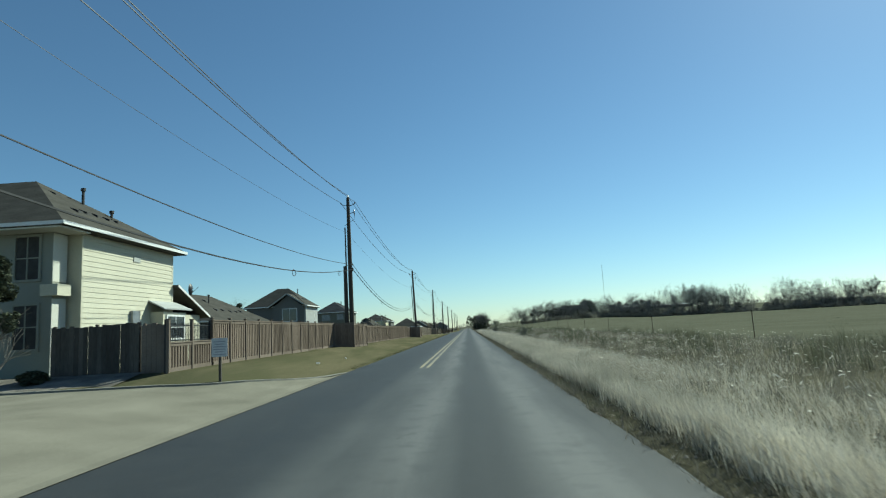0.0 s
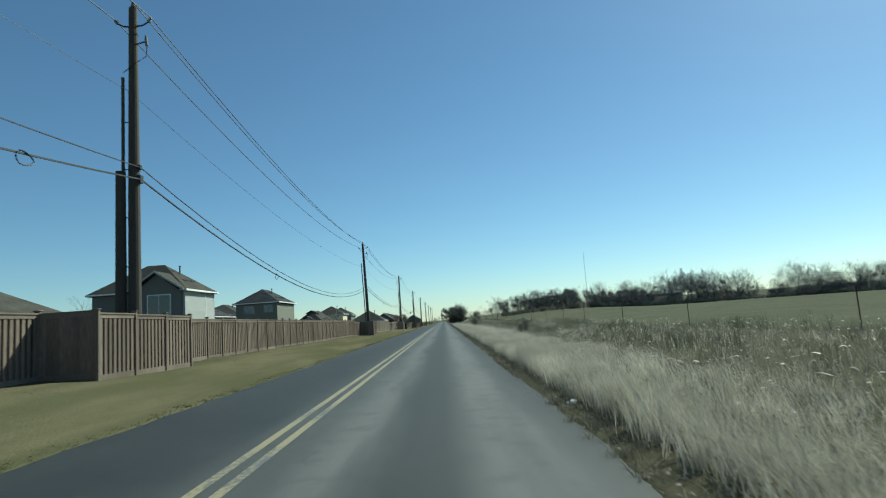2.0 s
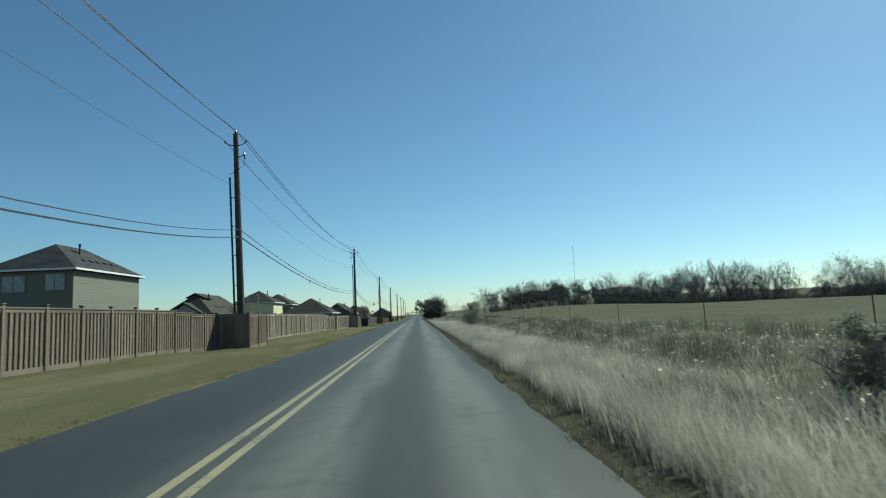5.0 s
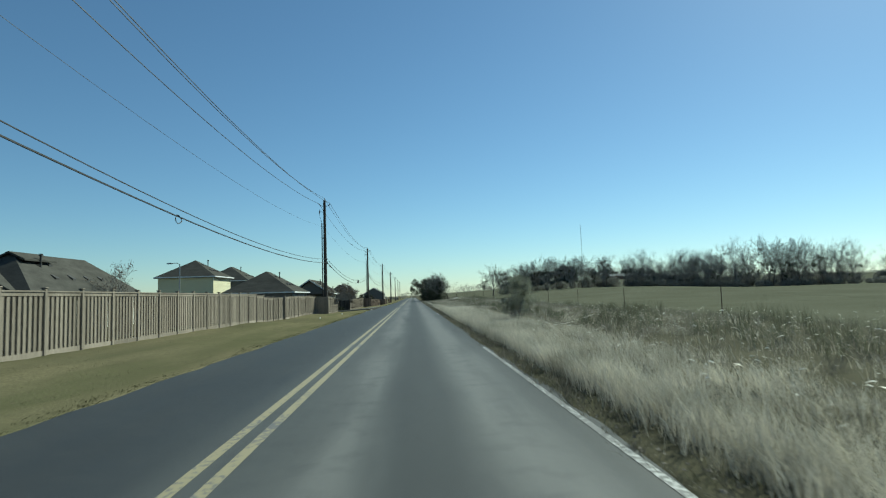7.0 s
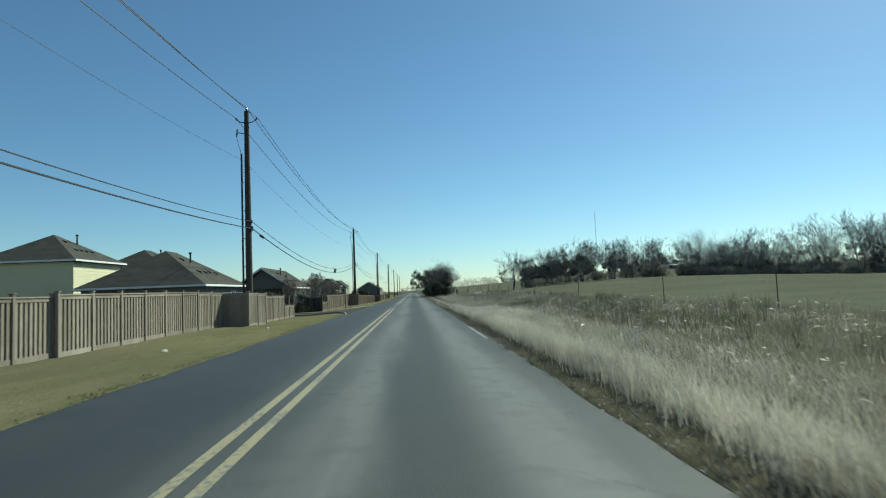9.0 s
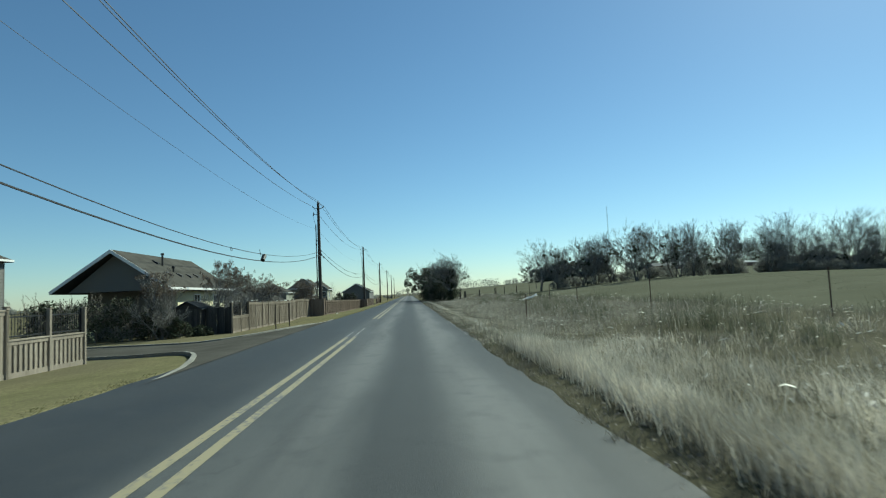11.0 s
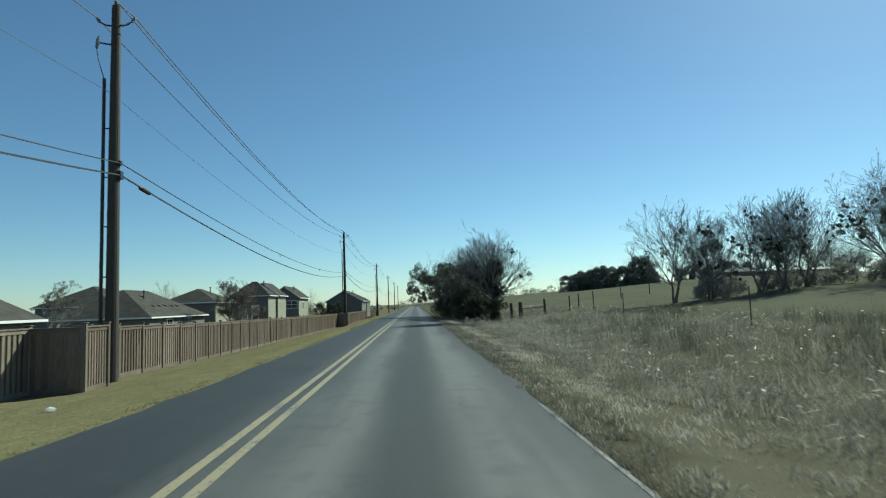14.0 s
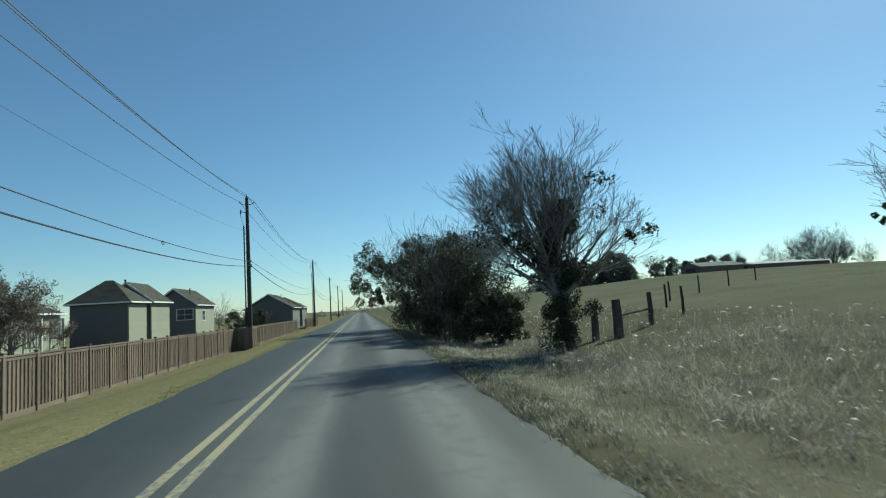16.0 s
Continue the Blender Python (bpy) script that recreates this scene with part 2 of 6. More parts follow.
PORCELAIN = surface("grey_porcelain", (0.12, 0.12, 0.13), (0.2, 0.2, 0.21), 6, 60, 0.25, 0.0)
SHINGLE = surface("brown_asphalt_shingle", (0.058, 0.056, 0.051), (0.084, 0.081, 0.073), 1.0, 14, 0.92, 0.0, 0.006, stretch=(1, 1, 3), spec=0.0)
SHINGLE_GREY = surface("charcoal_asphalt_shingle", (0.044, 0.046, 0.05), (0.074, 0.076, 0.08), 1.0, 14, 0.92, 0.3, 0.006, stretch=(1, 1, 3), spec=0.0)
WHITE_TRIM = surface("white_painted_trim", (0.6, 0.61, 0.6), (0.7, 0.7, 0.69), 2, 40, 0.6, 0.1, 0.002)
GLASS = surface("dark_window_glass", (0.03, 0.036, 0.042), (0.05, 0.056, 0.062), 0.6, 5, 0.06, 0.0, spec=0.6)
BLIND = surface("pale_window_blind", (0.2, 0.21, 0.22), (0.27, 0.28, 0.29), 0.6, 5, 0.25, 0.0, spec=0.5)
DARK_SCREEN = surface("dark_screen", (0.025, 0.024, 0.023), (0.05, 0.047, 0.045), 4, 40, 0.7, 0.1, 0.003)
TWIG = surface("grey_twigs", (0.155, 0.15, 0.143), (0.25, 0.242, 0.23), 2.5, 25, 0.95, 0.0, spec=0.0)
TIN = surface("weathered_tin_roofing", (0.11, 0.112, 0.11), (0.18, 0.182, 0.178), 0.5, 20, 0.95, 0.1, 0.003, spec=0.05)
BARK = surface("grey_bark", (0.11, 0.1, 0.088), (0.2, 0.178, 0.155), 2.5, 25, 0.95, 0.6, 0.015, spec=0.0)
LEAF_DARK = surface("dark_evergreen_leaf", (0.04, 0.048, 0.032), (0.08, 0.088, 0.058), 1.0, 12, 0.6, 0.0, vary='island', vary_amount=0.45, spec=0.05)
BRUSH = surface("grey_brown_brush", (0.16, 0.163, 0.15), (0.26, 0.26, 0.238), 0.6, 12, 0.85, 0.0, vary='island', vary_amount=0.4, spec=0.0)
SHRUB_LEAF = surface("grey_green_leaf", (0.16, 0.172, 0.135), (0.25, 0.257, 0.207), 1.5, 12, 0.8, 0.0, vary='island', vary_amount=0.3, spec=0.0)
GROVE_LEAF = surface("dull_grove_leaf", (0.11, 0.115, 0.1), (0.18, 0.185, 0.165), 0.5, 6, 0.8, 0.0, vary='island', vary_amount=0.4, spec=0.0)
LEAF_DRY = surface("dry_brown_leaf", (0.11, 0.092, 0.076), (0.2, 0.165, 0.135), 1.0, 12, 0.8, 0.0, vary='island', vary_amount=0.4, spec=0.0)
DRY_GRASS = surface("pale_dry_grass", (0.32, 0.3, 0.245), (0.7, 0.65, 0.545), 0.45, 8, 0.8, 0.0, vary='island', vary_amount=0.35, spec=0.0)
WEED = surface("dull_winter_weeds", (0.13, 0.122, 0.1), (0.23, 0.213, 0.175), 0.35, 8, 0.9, 0.0, vary='island', vary_amount=0.4, spec=0.0)
PASTURE = surface("grazed_pasture_grass", (0.1, 0.109, 0.078), (0.155, 0.158, 0.116), 0.15, 8, 0.9, 0.0, vary='island', vary_amount=0.3, spec=0.0)
LAWN = surface("mown_lawn_grass", (0.13, 0.138, 0.055), (0.26, 0.232, 0.13), 0.2, 8, 0.85, 0.0, vary='island', vary_amount=0.3, spec=0.0)
LAWN_DULL = surface("dull_mown_lawn_grass", (0.048, 0.056, 0.026), (0.108, 0.1, 0.06), 0.2, 8, 0.85, 0.0, vary='island', vary_amount=0.3, spec=0.0)
OLIVE_WEED = surface("dark_olive_weeds", (0.075, 0.08, 0.054), (0.135, 0.136, 0.094), 0.35, 8, 0.9, 0.0, vary='island', vary_amount=0.4, spec=0.0)
GREY_WEED = surface("grey_beige_weeds", (0.22, 0.21, 0.175), (0.37, 0.35, 0.29), 0.35, 8, 0.9, 0.0, vary='island', vary_amount=0.4, spec=0.0)
# Straw tone raised to near white so that it carries the sun's glint.
STRAW = surface("bleached_glint_straw", (0.8, 0.77, 0.68), (0.88, 0.85, 0.78), 1.0, 8, 0.55, 0.0, vary='island', vary_amount=0.2)
PLASTIC = surface("white_plastic_film", (0.82, 0.83, 0.83), (0.9, 0.9, 0.9), 2, 20, 0.4, 0.4, 0.02)
GRAVEL = surface("grey_gravel", (0.13, 0.12, 0.105), (0.24, 0.22, 0.195), 1.5, 30, 0.95, 0.9, 0.03, spec=0.0)
SIGN_FACE = surface("pale_sign_panel", (0.42, 0.43, 0.46), (0.5, 0.51, 0.53), 3, 40, 0.6, 0.0)
SIGN_INK = surface("sign_print", (0.24, 0.25, 0.29), (0.28, 0.29, 0.33), 3, 40, 0.6, 0.0)
SHEET_METAL = surface("pale_metal_roofing", (0.3, 0.31, 0.31), (0.42, 0.43, 0.43), 0.5, 20, 0.95, 0.1, 0.003, spec=0.05)
RUST = surface("rusty_steel_post", (0.07, 0.045, 0.035), (0.13, 0.085, 0.06), 4, 40, 0.85, 0.3, 0.003)



def see_through(mat, share):
    """Thin blades and leaves let some sunlight through."""
    nt = mat.node_tree
    p, out = nt.nodes["Principled BSDF"], nt.nodes["Material Output"]
    tr, mx = nt.nodes.new("ShaderNodeBsdfTranslucent"), nt.nodes.new("ShaderNodeMixShader")
    nt.links.new(p.inputs["Base Color"].links[0].from_socket, tr.inputs["Color"])
    mx.inputs[0].default_value = share
    nt.links.new(p.outputs[0], mx.inputs[1])
    nt.links.new(tr.outputs[0], mx.inputs[2])
    nt.links.new(mx.outputs[0], out.inputs["Surface"])


for mat_, share_ in ((DRY_GRASS, 0.22), (WEED, 0.3), (PASTURE, 0.5), (OLIVE_WEED, 0.35), (GREY_WEED, 0.35), (LAWN, 0.35), (LAWN_DULL, 0.35), (PLASTIC, 0.6), (STRAW, 0.5), (LEAF_DARK, 0.12), (LEAF_DRY, 0.3), (BRUSH, 0.45), (SHRUB_LEAF, 0.5), (GROVE_LEAF, 0.3)):
    see_through(mat_, share_)


def siding(name, c):
    return surface(name, tuple(v * 0.93 for v in c), c, 0.7, 40, 0.7, 0.15, 0.002, 'object', 0.04)


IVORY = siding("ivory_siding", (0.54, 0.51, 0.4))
# Bay siding toned down in colour to hold the front's shade.
SHADE_BAY = siding("shaded_bay_siding", (0.25, 0.255, 0.22))
# The taupe tone is darkened to carry the shade on house fronts.
CREAM, GREYWALL, SHADE_TAUPE = siding("cream_siding", (0.62, 0.57, 0.38)), siding("grey_siding", (0.36, 0.37, 0.36)), siding("shade_taupe_siding", (0.135, 0.13, 0.12))
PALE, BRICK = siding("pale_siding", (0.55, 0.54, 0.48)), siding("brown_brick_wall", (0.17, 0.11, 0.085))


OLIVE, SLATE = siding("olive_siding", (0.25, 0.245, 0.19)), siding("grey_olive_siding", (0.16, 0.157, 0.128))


# ---- mesh helpers ----
class Shape:
    """Collects vertices and faces of one mesh."""

    def __init__(self):
        self.v, self.f = [], []

    def box(self, lo, hi):
        b = len(self.v)
        (x0, y0, z0), (x1, y1, z1) = lo, hi
        self.v += [(x0, y0, z0), (x1, y0, z0), (x1, y1, z0), (x0, y1, z0), (x0, y0, z1), (x1, y0, z1), (x1, y1, z1), (x0, y1, z1)]
        self.f += [tuple(b + i for i in q) for q in ((3, 2, 1, 0), (4, 5, 6, 7), (0, 1, 5, 4), (1, 2, 6, 5), (2, 3, 7, 6), (3, 0, 4, 7))]
        return self

    def poly(self, pts):
        b = len(self.v)
        self.v += [tuple(p) for p in pts]
        self.f.append(tuple(range(b, b + len(pts))))
        return self

    def tube(self, pts, radii, sides=5, closed=True):
        """A tapered tube along the points."""
        b, n = len(self.v), len(pts)
        pts = [Vector(p) for p in pts]
        for i, p in enumerate(pts):
            d = (pts[min(i + 1, n - 1)] - pts[max(i - 1, 0)]).normalized()
            a = d.orthogonal().normalized() if abs(d.z) < 0.9 else d.cross(Vector((0, 1, 0))).normalized()
            c = d.cross(a)
            for k in range(sides):
                w = 2 * math.pi * k / sides
                self.v.append(tuple(p + (a * math.cos(w) + c * math.sin(w)) * radii[i]))
        for i in range(n - 1):
            for k in range(sides):
                k2 = (k + 1) % sides
                self.f.append((b + i * sides + k, b + i * sides + k2, b + (i + 1) * sides + k2, b + (i + 1) * sides + k))
        if closed:
            self.f.append(tuple(b + k for k in reversed(range(sides))))
            self.f.append(tuple(b + (n - 1) * sides + k for k in range(sides)))
        return self

    def mesh(self, name, mat, smooth=False):
        m = bpy.data.meshes.new(name)
        m.from_pydata(self.v, [], self.f)
        m.materials.append(mat)
        if smooth:
            m.polygons.foreach_set("use_smooth", [True] * len(m.polygons))
        m.update()
        return m


def bevelled(shape, width=0.006):
    """The shape with its sharp edges bevelled."""
    bm = bmesh.new()
    verts = [bm.verts.new(p) for p in shape.v]
    for f in shape.f:
        bm.faces.new([verts[i] for i in f])
    bmesh.ops.recalc_face_normals(bm, faces=bm.faces)
    bmesh.ops.bevel(bm, geom=bm.edges[:], offset=width, segments=1, affect='EDGES')
    out = Shape()
    bm.verts.index_update()
    out.v = [tuple(v.co) for v in bm.verts]
    out.f = [tuple(v.index for v in f.verts) for f in bm.faces]
    bm.free()
    return out


def thing(name, at, label, category, group="", kind=""):
    """A top-level thing: an empty at its base."""
    ob = new(name)
    ob.location = at
    ob.empty_display_size = 0.2
    return tagged(ob, label, category, group, kind)


def part(name, shape, mat, parent, label="", smooth=False):
    ob = new(name, shape.mesh(name, mat, smooth))
    ob.parent = parent
    return tagged(ob, label)


def piece(name, mesh, parent, at=(0, 0, 0), turn=0.0):
    ob = new(name, mesh)
    ob.parent = parent
    ob.location = at
    if turn:
        ob.rotation_euler = (0, 0, turn)
    return ob


def solid(name, shape, mat, label, category, kind="", at=(0, 0, 0), smooth=False, group=""):
    ob = new(name, shape.mesh(name, mat, smooth))
    ob.location = at
    return tagged(ob, label, category, group, kind)


def fast_mesh(name, verts, tris, mat):
    m = bpy.data.meshes.new(name)
    m.vertices.add(len(verts))
    m.vertices.foreach_set("co", np.ascontiguousarray(verts, np.float32).ravel())
    m.loops.add(tris.size)
    m.loops.foreach_set("vertex_index", np.ascontiguousarray(tris, np.int32).ravel())
    m.polygons.add(len(tris))
    m.polygons.foreach_set("loop_start", np.arange(0, tris.size, 3, dtype=np.int32))
    m.update(calc_edges=True)
    m.materials.append(mat)
    return m


# ---- lie of the land ----
BANK = ((-60, 0.62, ), (14, 0.62), (24, 0.68), (42, 0.66), (50, 0.55), (75, 0.47), (92, 0.44), (96, 0.27), (103, 0.25), (107, 0.3), (131, 0.25), (135, 0.1), (141, 0.08), (150, 0.12), (162, -0.17),
        (171, -0.22), (190, -0.33), (200, -0.4), (206, -0.27), (222, -0.6), (247, -0.82), (265, -0.95), (350, -1.2), (3000, -1.2))
BANK_Y, BANK_Z = np.array([b[0] for b in BANK], float), np.array([b[1] for b in BANK], float)
STREETS = ((-1.0, 17.6, 0.35), (172.5, 177.3, -0.25))


def step(a, b, x):
    s = np.clip((np.asarray(x, float) - a) / (b - a), 0, 1)
    return s * s * (3 - 2 * s)


def road_left(y):
    """The asphalt's ragged left edge; the verge has grown over it past the second street."""
    return np.interp(y, (-60, 186, 191, 210, 232, 600), (-4.95, -4.95, -4.5, -4.2, -4.0, -4.0))


def ground_z(x, y):
    """Height of the ground: the road is level at 0, a bank rises to the houses' fence and sinks further on, the field climbs gently."""
    x, y = np.asarray(x, float), np.asarray(y, float)
    bank = np.interp(y, BANK_Y, BANK_Z)
    for a, b, z in STREETS:
        w = step(a - 2.5, a - 0.3, y) * (1 - step(b + 0.3, b + 2.5, y))
        bank = bank * (1 - w) + z * w
    left = bank * step(-4.6, -8.9, x)
    rise = 2.0 * step(4, 40, x) * step(140, 228, y) - 0.9 * step(46, 72, x) * step(140, 228, y) * (1 - step(236, 330, y)) + 0.7 * step(60, 110, x) * step(240, 385, y) + 3.6 * step(15, 100, x) * step(232, 385, y)
    right = rise - 0.18 * step(2.6, 4.5, x) * (1 - step(5, 9, x)) + 0.15 * step(8, 14, x)
    z = np.where(x < -1.2, left, right)
    return np.where((x > road_left(y) + 0.1) & (x < 2.1), -0.05, z - 0.012)


def gz(x, y):
    return float(ground_z(x, y))


xs = np.unique(np.r_[-2500, -1200, -600, -300, np.arange(-200, -20, 12), np.arange(-20, -11, 1.5), np.arange(-11, -4.4, 0.35), -4.86, -4.84, np.arange(-4.75, -3.6, 0.1), np.arange(-3.5, 2.3, 1.5),
                     2.09, 2.11, 2.3, np.arange(2.5, 9, 0.5), np.arange(9, 20, 1.5), np.arange(20, 200, 8), 300, 600, 1200, 2500])
ys = np.unique(np.r_[-800, -300, -120, np.arange(-60, 300, 1.25), np.arange(300, 480, 8), 600, 900, 1500, 2500, 4500])
gx, gy = np.meshgrid(xs, ys)
gzz = ground_z(gx, gy)
rough_ground = np.random.RandomState(3).normal(0, 1, gx.shape) * 0.02 * ((gx > 3.5) | (gx < -5.5)) * (np.abs(gx) < 200)
for a, b, _ in STREETS:
    rough_ground *= ~((gy > a - 12) & (gy < b + 15) & (gx < 0))
gv = np.stack([gx, gy, gzz + rough_ground], -1).reshape(-1, 3)
w_, h_ = len(xs), len(ys)
i_ = (np.arange(h_ - 1)[:, None] * w_ + np.arange(w_ - 1)[None, :]).ravel()
gt = np.concatenate([np.stack([i_, i_ + 1, i_ + w_ + 1], -1), np.stack([i_, i_ + w_ + 1, i_ + w_], -1)])
ground = new("ground", fast_mesh("ground", gv, gt, GROUND))
tagged(ground, "winter ground, mown verge and dull brown field beside the road", "ground", kind="structure")

# ---- road and its markings ----
rnd = random.Random(4)
road_shape = Shape()
rows = list(np.arange(-60, 520, 1.0))
for yy in rows:
    l_, r_ = float(road_left(yy)) + rnd.uniform(-0.06, 0.06), 2.2 + rnd.uniform(-0.06, 0.05) + 0.04 * math.sin(yy * 0.37)
    road_shape.v += [(l_, float(yy), -0.05), (l_ + 0.08, float(yy), 0.0), (-1.5, float(yy), 0.004), (r_ - 0.03, float(yy), 0.0), (r_, float(yy), -0.06)]
for i in range(len(rows) - 1):
    for k in range(4):
        a = i * 5 + k
        road_shape.f.append((a, a + 1, a + 6, a + 5))
solid("road", road_shape, ASPHALT, "two-lane grey asphalt road with worn wheel paths", "road", "structure")


def stripe(name, x, width, spans, mat, label, z=0.0075):
    s = Shape()
    for a, b in spans:
        yy = a
        while yy < b:
            y2 = min(yy + 2.0, b)
            s.poly([(x - width / 2, yy, z), (x + width / 2, yy, z), (x + width / 2, y2, z), (x - width / 2, y2, z)])
            yy = y2
    solid(name, s, mat, label, "road marking", "structure")


stripe("centre_line", -1.92, 0.125, ((25.5, 173.4), (188.5, 515)), YELLOW, "worn yellow centre line painted on the asphalt")
stripe("centre_line", -1.64, 0.125, ((25.5, 173.6), (188.5, 515)), YELLOW, "worn yellow centre line painted on the asphalt")
stripe("centre_line", -1.97, 0.05, ((173.5, 176.2),), WHITE_BOLD, "thin worn white line across the junction")
stripe("centre_line", -1.7, 0.055, ((173.7, 178.8),), WHITE_BOLD, "thin worn white line across the junction")
stripe("edge_line", 2.07, 0.09, ((100, 113), (141, 147)), WHITE_BOLD, "patchy white edge line on the asphalt", 0.0045)
stripe("edge_line", 2.12, 0.05, ((172, 182), (196, 204)), WHITE_LINE, "patchy worn white edge line on the asphalt", 0.0045)


def side_street(a, b, rx=4.5, ry=8.5, ryn=8.5, edge=-4.8, top_mat=CONCRETE, what="pale tan concrete side street joining the road"):
    """A concrete street that joins the road, with rounded kerb returns."""
    near, far = [], []
    for k in range(11):
        w = math.pi / 2 * k / 10
        far.append((edge - rx + rx * math.cos(w), b + ry - ry * math.sin(w)))
        near.append((edge - rx + rx * math.cos(w), a - ryn + ryn * math.sin(w)))
    s = Shape()
    n = 10
    cols = []
    for k in range(11):
        cols.append([(far[k][0], near[k][1] + (far[k][1] - near[k][1]) * j / n) for j in range(n + 1)])
    x = cols[-1][0][0]
    while x > -70:
        x -= 3.0
        cols.append([(x, a + (b - a) * j / n) for j in range(n + 1)])
    for c in cols:
        s.v += [(px, py, gz(px, py) + 0.04 if px < -5.2 else 0.012) for px, py in c]
    for i in range(len(cols) - 1):
        for j in range(n):
            q = i * (n + 1) + j
            s.f.append((q, q + 1, q + n + 2, q + n + 1))
    street = solid("side_street", s, top_mat, what, "street", "structure")
    for line, sign in ((far, 1), (near, -1)):
        path = line + [(line[-1][0] - 3.0 * i, line[-1][1]) for i in range(1, 20)]
        k = Shape()
        for i, (px, py) in enumerate(path):
            q = path[min(i + 1, len(path) - 1)]
            o = path[max(i - 1, 0)]
            d = Vector((q[0] - o[0], q[1] - o[1], 0)).normalized()
            out = Vector((-d.y, d.x, 0))
            if out.y * sign < 0 or (abs(out.y) < 1e-6 and out.x > 0):
                out = -out
            z = gz(px, py) + 0.035
            hgt = 0.06 * min(1.0, i / 4)
            base = Vector((px, py, z))
            k.v += [tuple(base), tuple(base + Vector((0, 0, hgt))), tuple(base + out * 0.11 + Vector((0, 0, hgt + 0.005))), tuple(base + out * 0.12 + Vector((0, 0, -0.2)))]
        for i in range(len(path) - 1):
            for j in range(3):
                q = i * 4 + j
                k.f.append((q, q + 1, q + 5, q + 4))
        solid("kerb", k, KERB, "low rounded concrete kerb at the street corner", "kerb", "structure")


side_street(*STREETS[0][:2], 4.5, 8.0, 8.0)
side_street(*STREETS[1][:2], 4.4, 13.0, 9.0, -4.5, STREET_TOP, "dusty brown-grey asphalt side street joining the road")

# ---- fences ----
FX = -9.4


def make_fence(runs, label, wood=FENCE_WOOD, height=1.64, group="wooden fences along the road", name="fence", post_top=0.0):
    """A board fence made of straight runs (start, end, height); boards, rails, kickboard and capped posts are parts."""
    (x0, y0), _, _ = runs[0]
    base = (x0, y0, gz(x0 - 0.2, y0))
    ob = thing(name, base, label, "fence", group)
    for (ax, ay), (bx, by), h in runs:
        d = Vector((bx - ax, by - ay))
        n = max(1, round(d.length / 1.68))
        L = d.length / n
        turn = math.atan2(d.y, d.x)
        c, s_ = math.cos(turn), math.sin(turn)
        k = 8
        w = (L - 0.1) / k
        wide_ = 0.498 if abs(turn) < 0.1 else 0.275
        picket = Shape().box((-w * wide_, -0.03, 0.12), (w * wide_, -0.006, h - 0.08)).mesh("picket", wood)
        back = Shape().box((0.04, 0.09, 0.1), (L - 0.04, 0.104, h - 0.02)).mesh("backing_panel", wood)
        kick = Shape().box((0.04, -0.04, -0.12), (L - 0.04, 0.0, 0.13)).mesh("kickboard", RAIL_WOOD if wood is FENCE_WOOD else wood)
        rail = Shape().box((0.03, -0.045, h - 0.12), (L - 0.03, -0.031, h - 0.02)).mesh("top_rail", RAIL_WOOD if wood is FENCE_WOOD else wood)
        cap_rail = Shape().box((0.0, -0.07, h - 0.02), (L, 0.12, h + 0.018)).mesh("cap_rail", RAIL_WOOD if wood is FENCE_WOOD else wood)
        post = bevelled(Shape().box((-0.05, -0.075, -0.3), (0.05, 0.025, max(h, post_top) + 0.07)), 0.01).mesh("post", RAIL_WOOD if wood is FENCE_WOOD else wood)
        cap = bevelled(Shape().box((-0.07, -0.095, max(h, post_top) + 0.07), (0.07, 0.045, max(h, post_top) + 0.1)), 0.01).mesh("post_cap", RAIL_WOOD if wood is FENCE_WOOD else wood)
        for i in range(n + 1):
            px, py = ax + d.x * i / n, ay + d.y * i / n
            z = gz(px - 0.15, py)
            loc = (px - x0, py - y0, z - base[2])
            p_ = piece("post", post, ob, loc, turn)
            piece("post_cap", cap, p_)
            if i == n:
                break
            mx, my = ax + d.x * (i + 0.5) / n, ay + d.y * (i + 0.5) / n
            zm = gz(mx - 0.15, my) - base[2]
            loc = (px - x0, py - y0, zm)
            for nm, me in (("backing_panel", back), ("kickboard", kick), ("top_rail", rail), ("cap_rail", cap_rail)):
                piece(nm, me, ob, loc, turn)
            for j in range(k):
                u = 0.05 + w * (j + 0.5)
                piece("picket", picket, ob, (loc[0] + c * u, loc[1] + s_ * u, zm + rnd.uniform(-0.008, 0.008)), turn)
    return ob


def old_fence(x0, x1, y, h, label, wood, name="fence"):
    """A weathered fence of rough upright boards of uneven height on two rails and posts."""
    base = (x0, y, gz(x0, y))
    ob = thing(name, base, label, "fence", "weathered yard fences")
    n = round((x1 - x0) / 0.15)
    w = (x1 - x0) / n
    plank = bevelled(Shape().box((0.002, -0.02, -0.1), (w - 0.002, 0.0, h)), 0.003).mesh("board", wood)
    for i in range(n):
        piece("board", plank, ob, (w * i, rnd.uniform(-0.012, 0.012), gz(x0 + w * i, y) - base[2] + rnd.uniform(-0.05, 0.03)))
    for z in (0.35, h - 0.3):
        part("rail", Shape().box((0, 0.014, z), (x1 - x0, 0.052, z + 0.09)), wood, ob)
    for x in (0.05, (x1 - x0) / 2, x1 - x0 - 0.05):
        part("post", Shape().box((x - 0.045, 0.054, -0.3), (x + 0.045, 0.14, h + 0.03)), wood, ob)


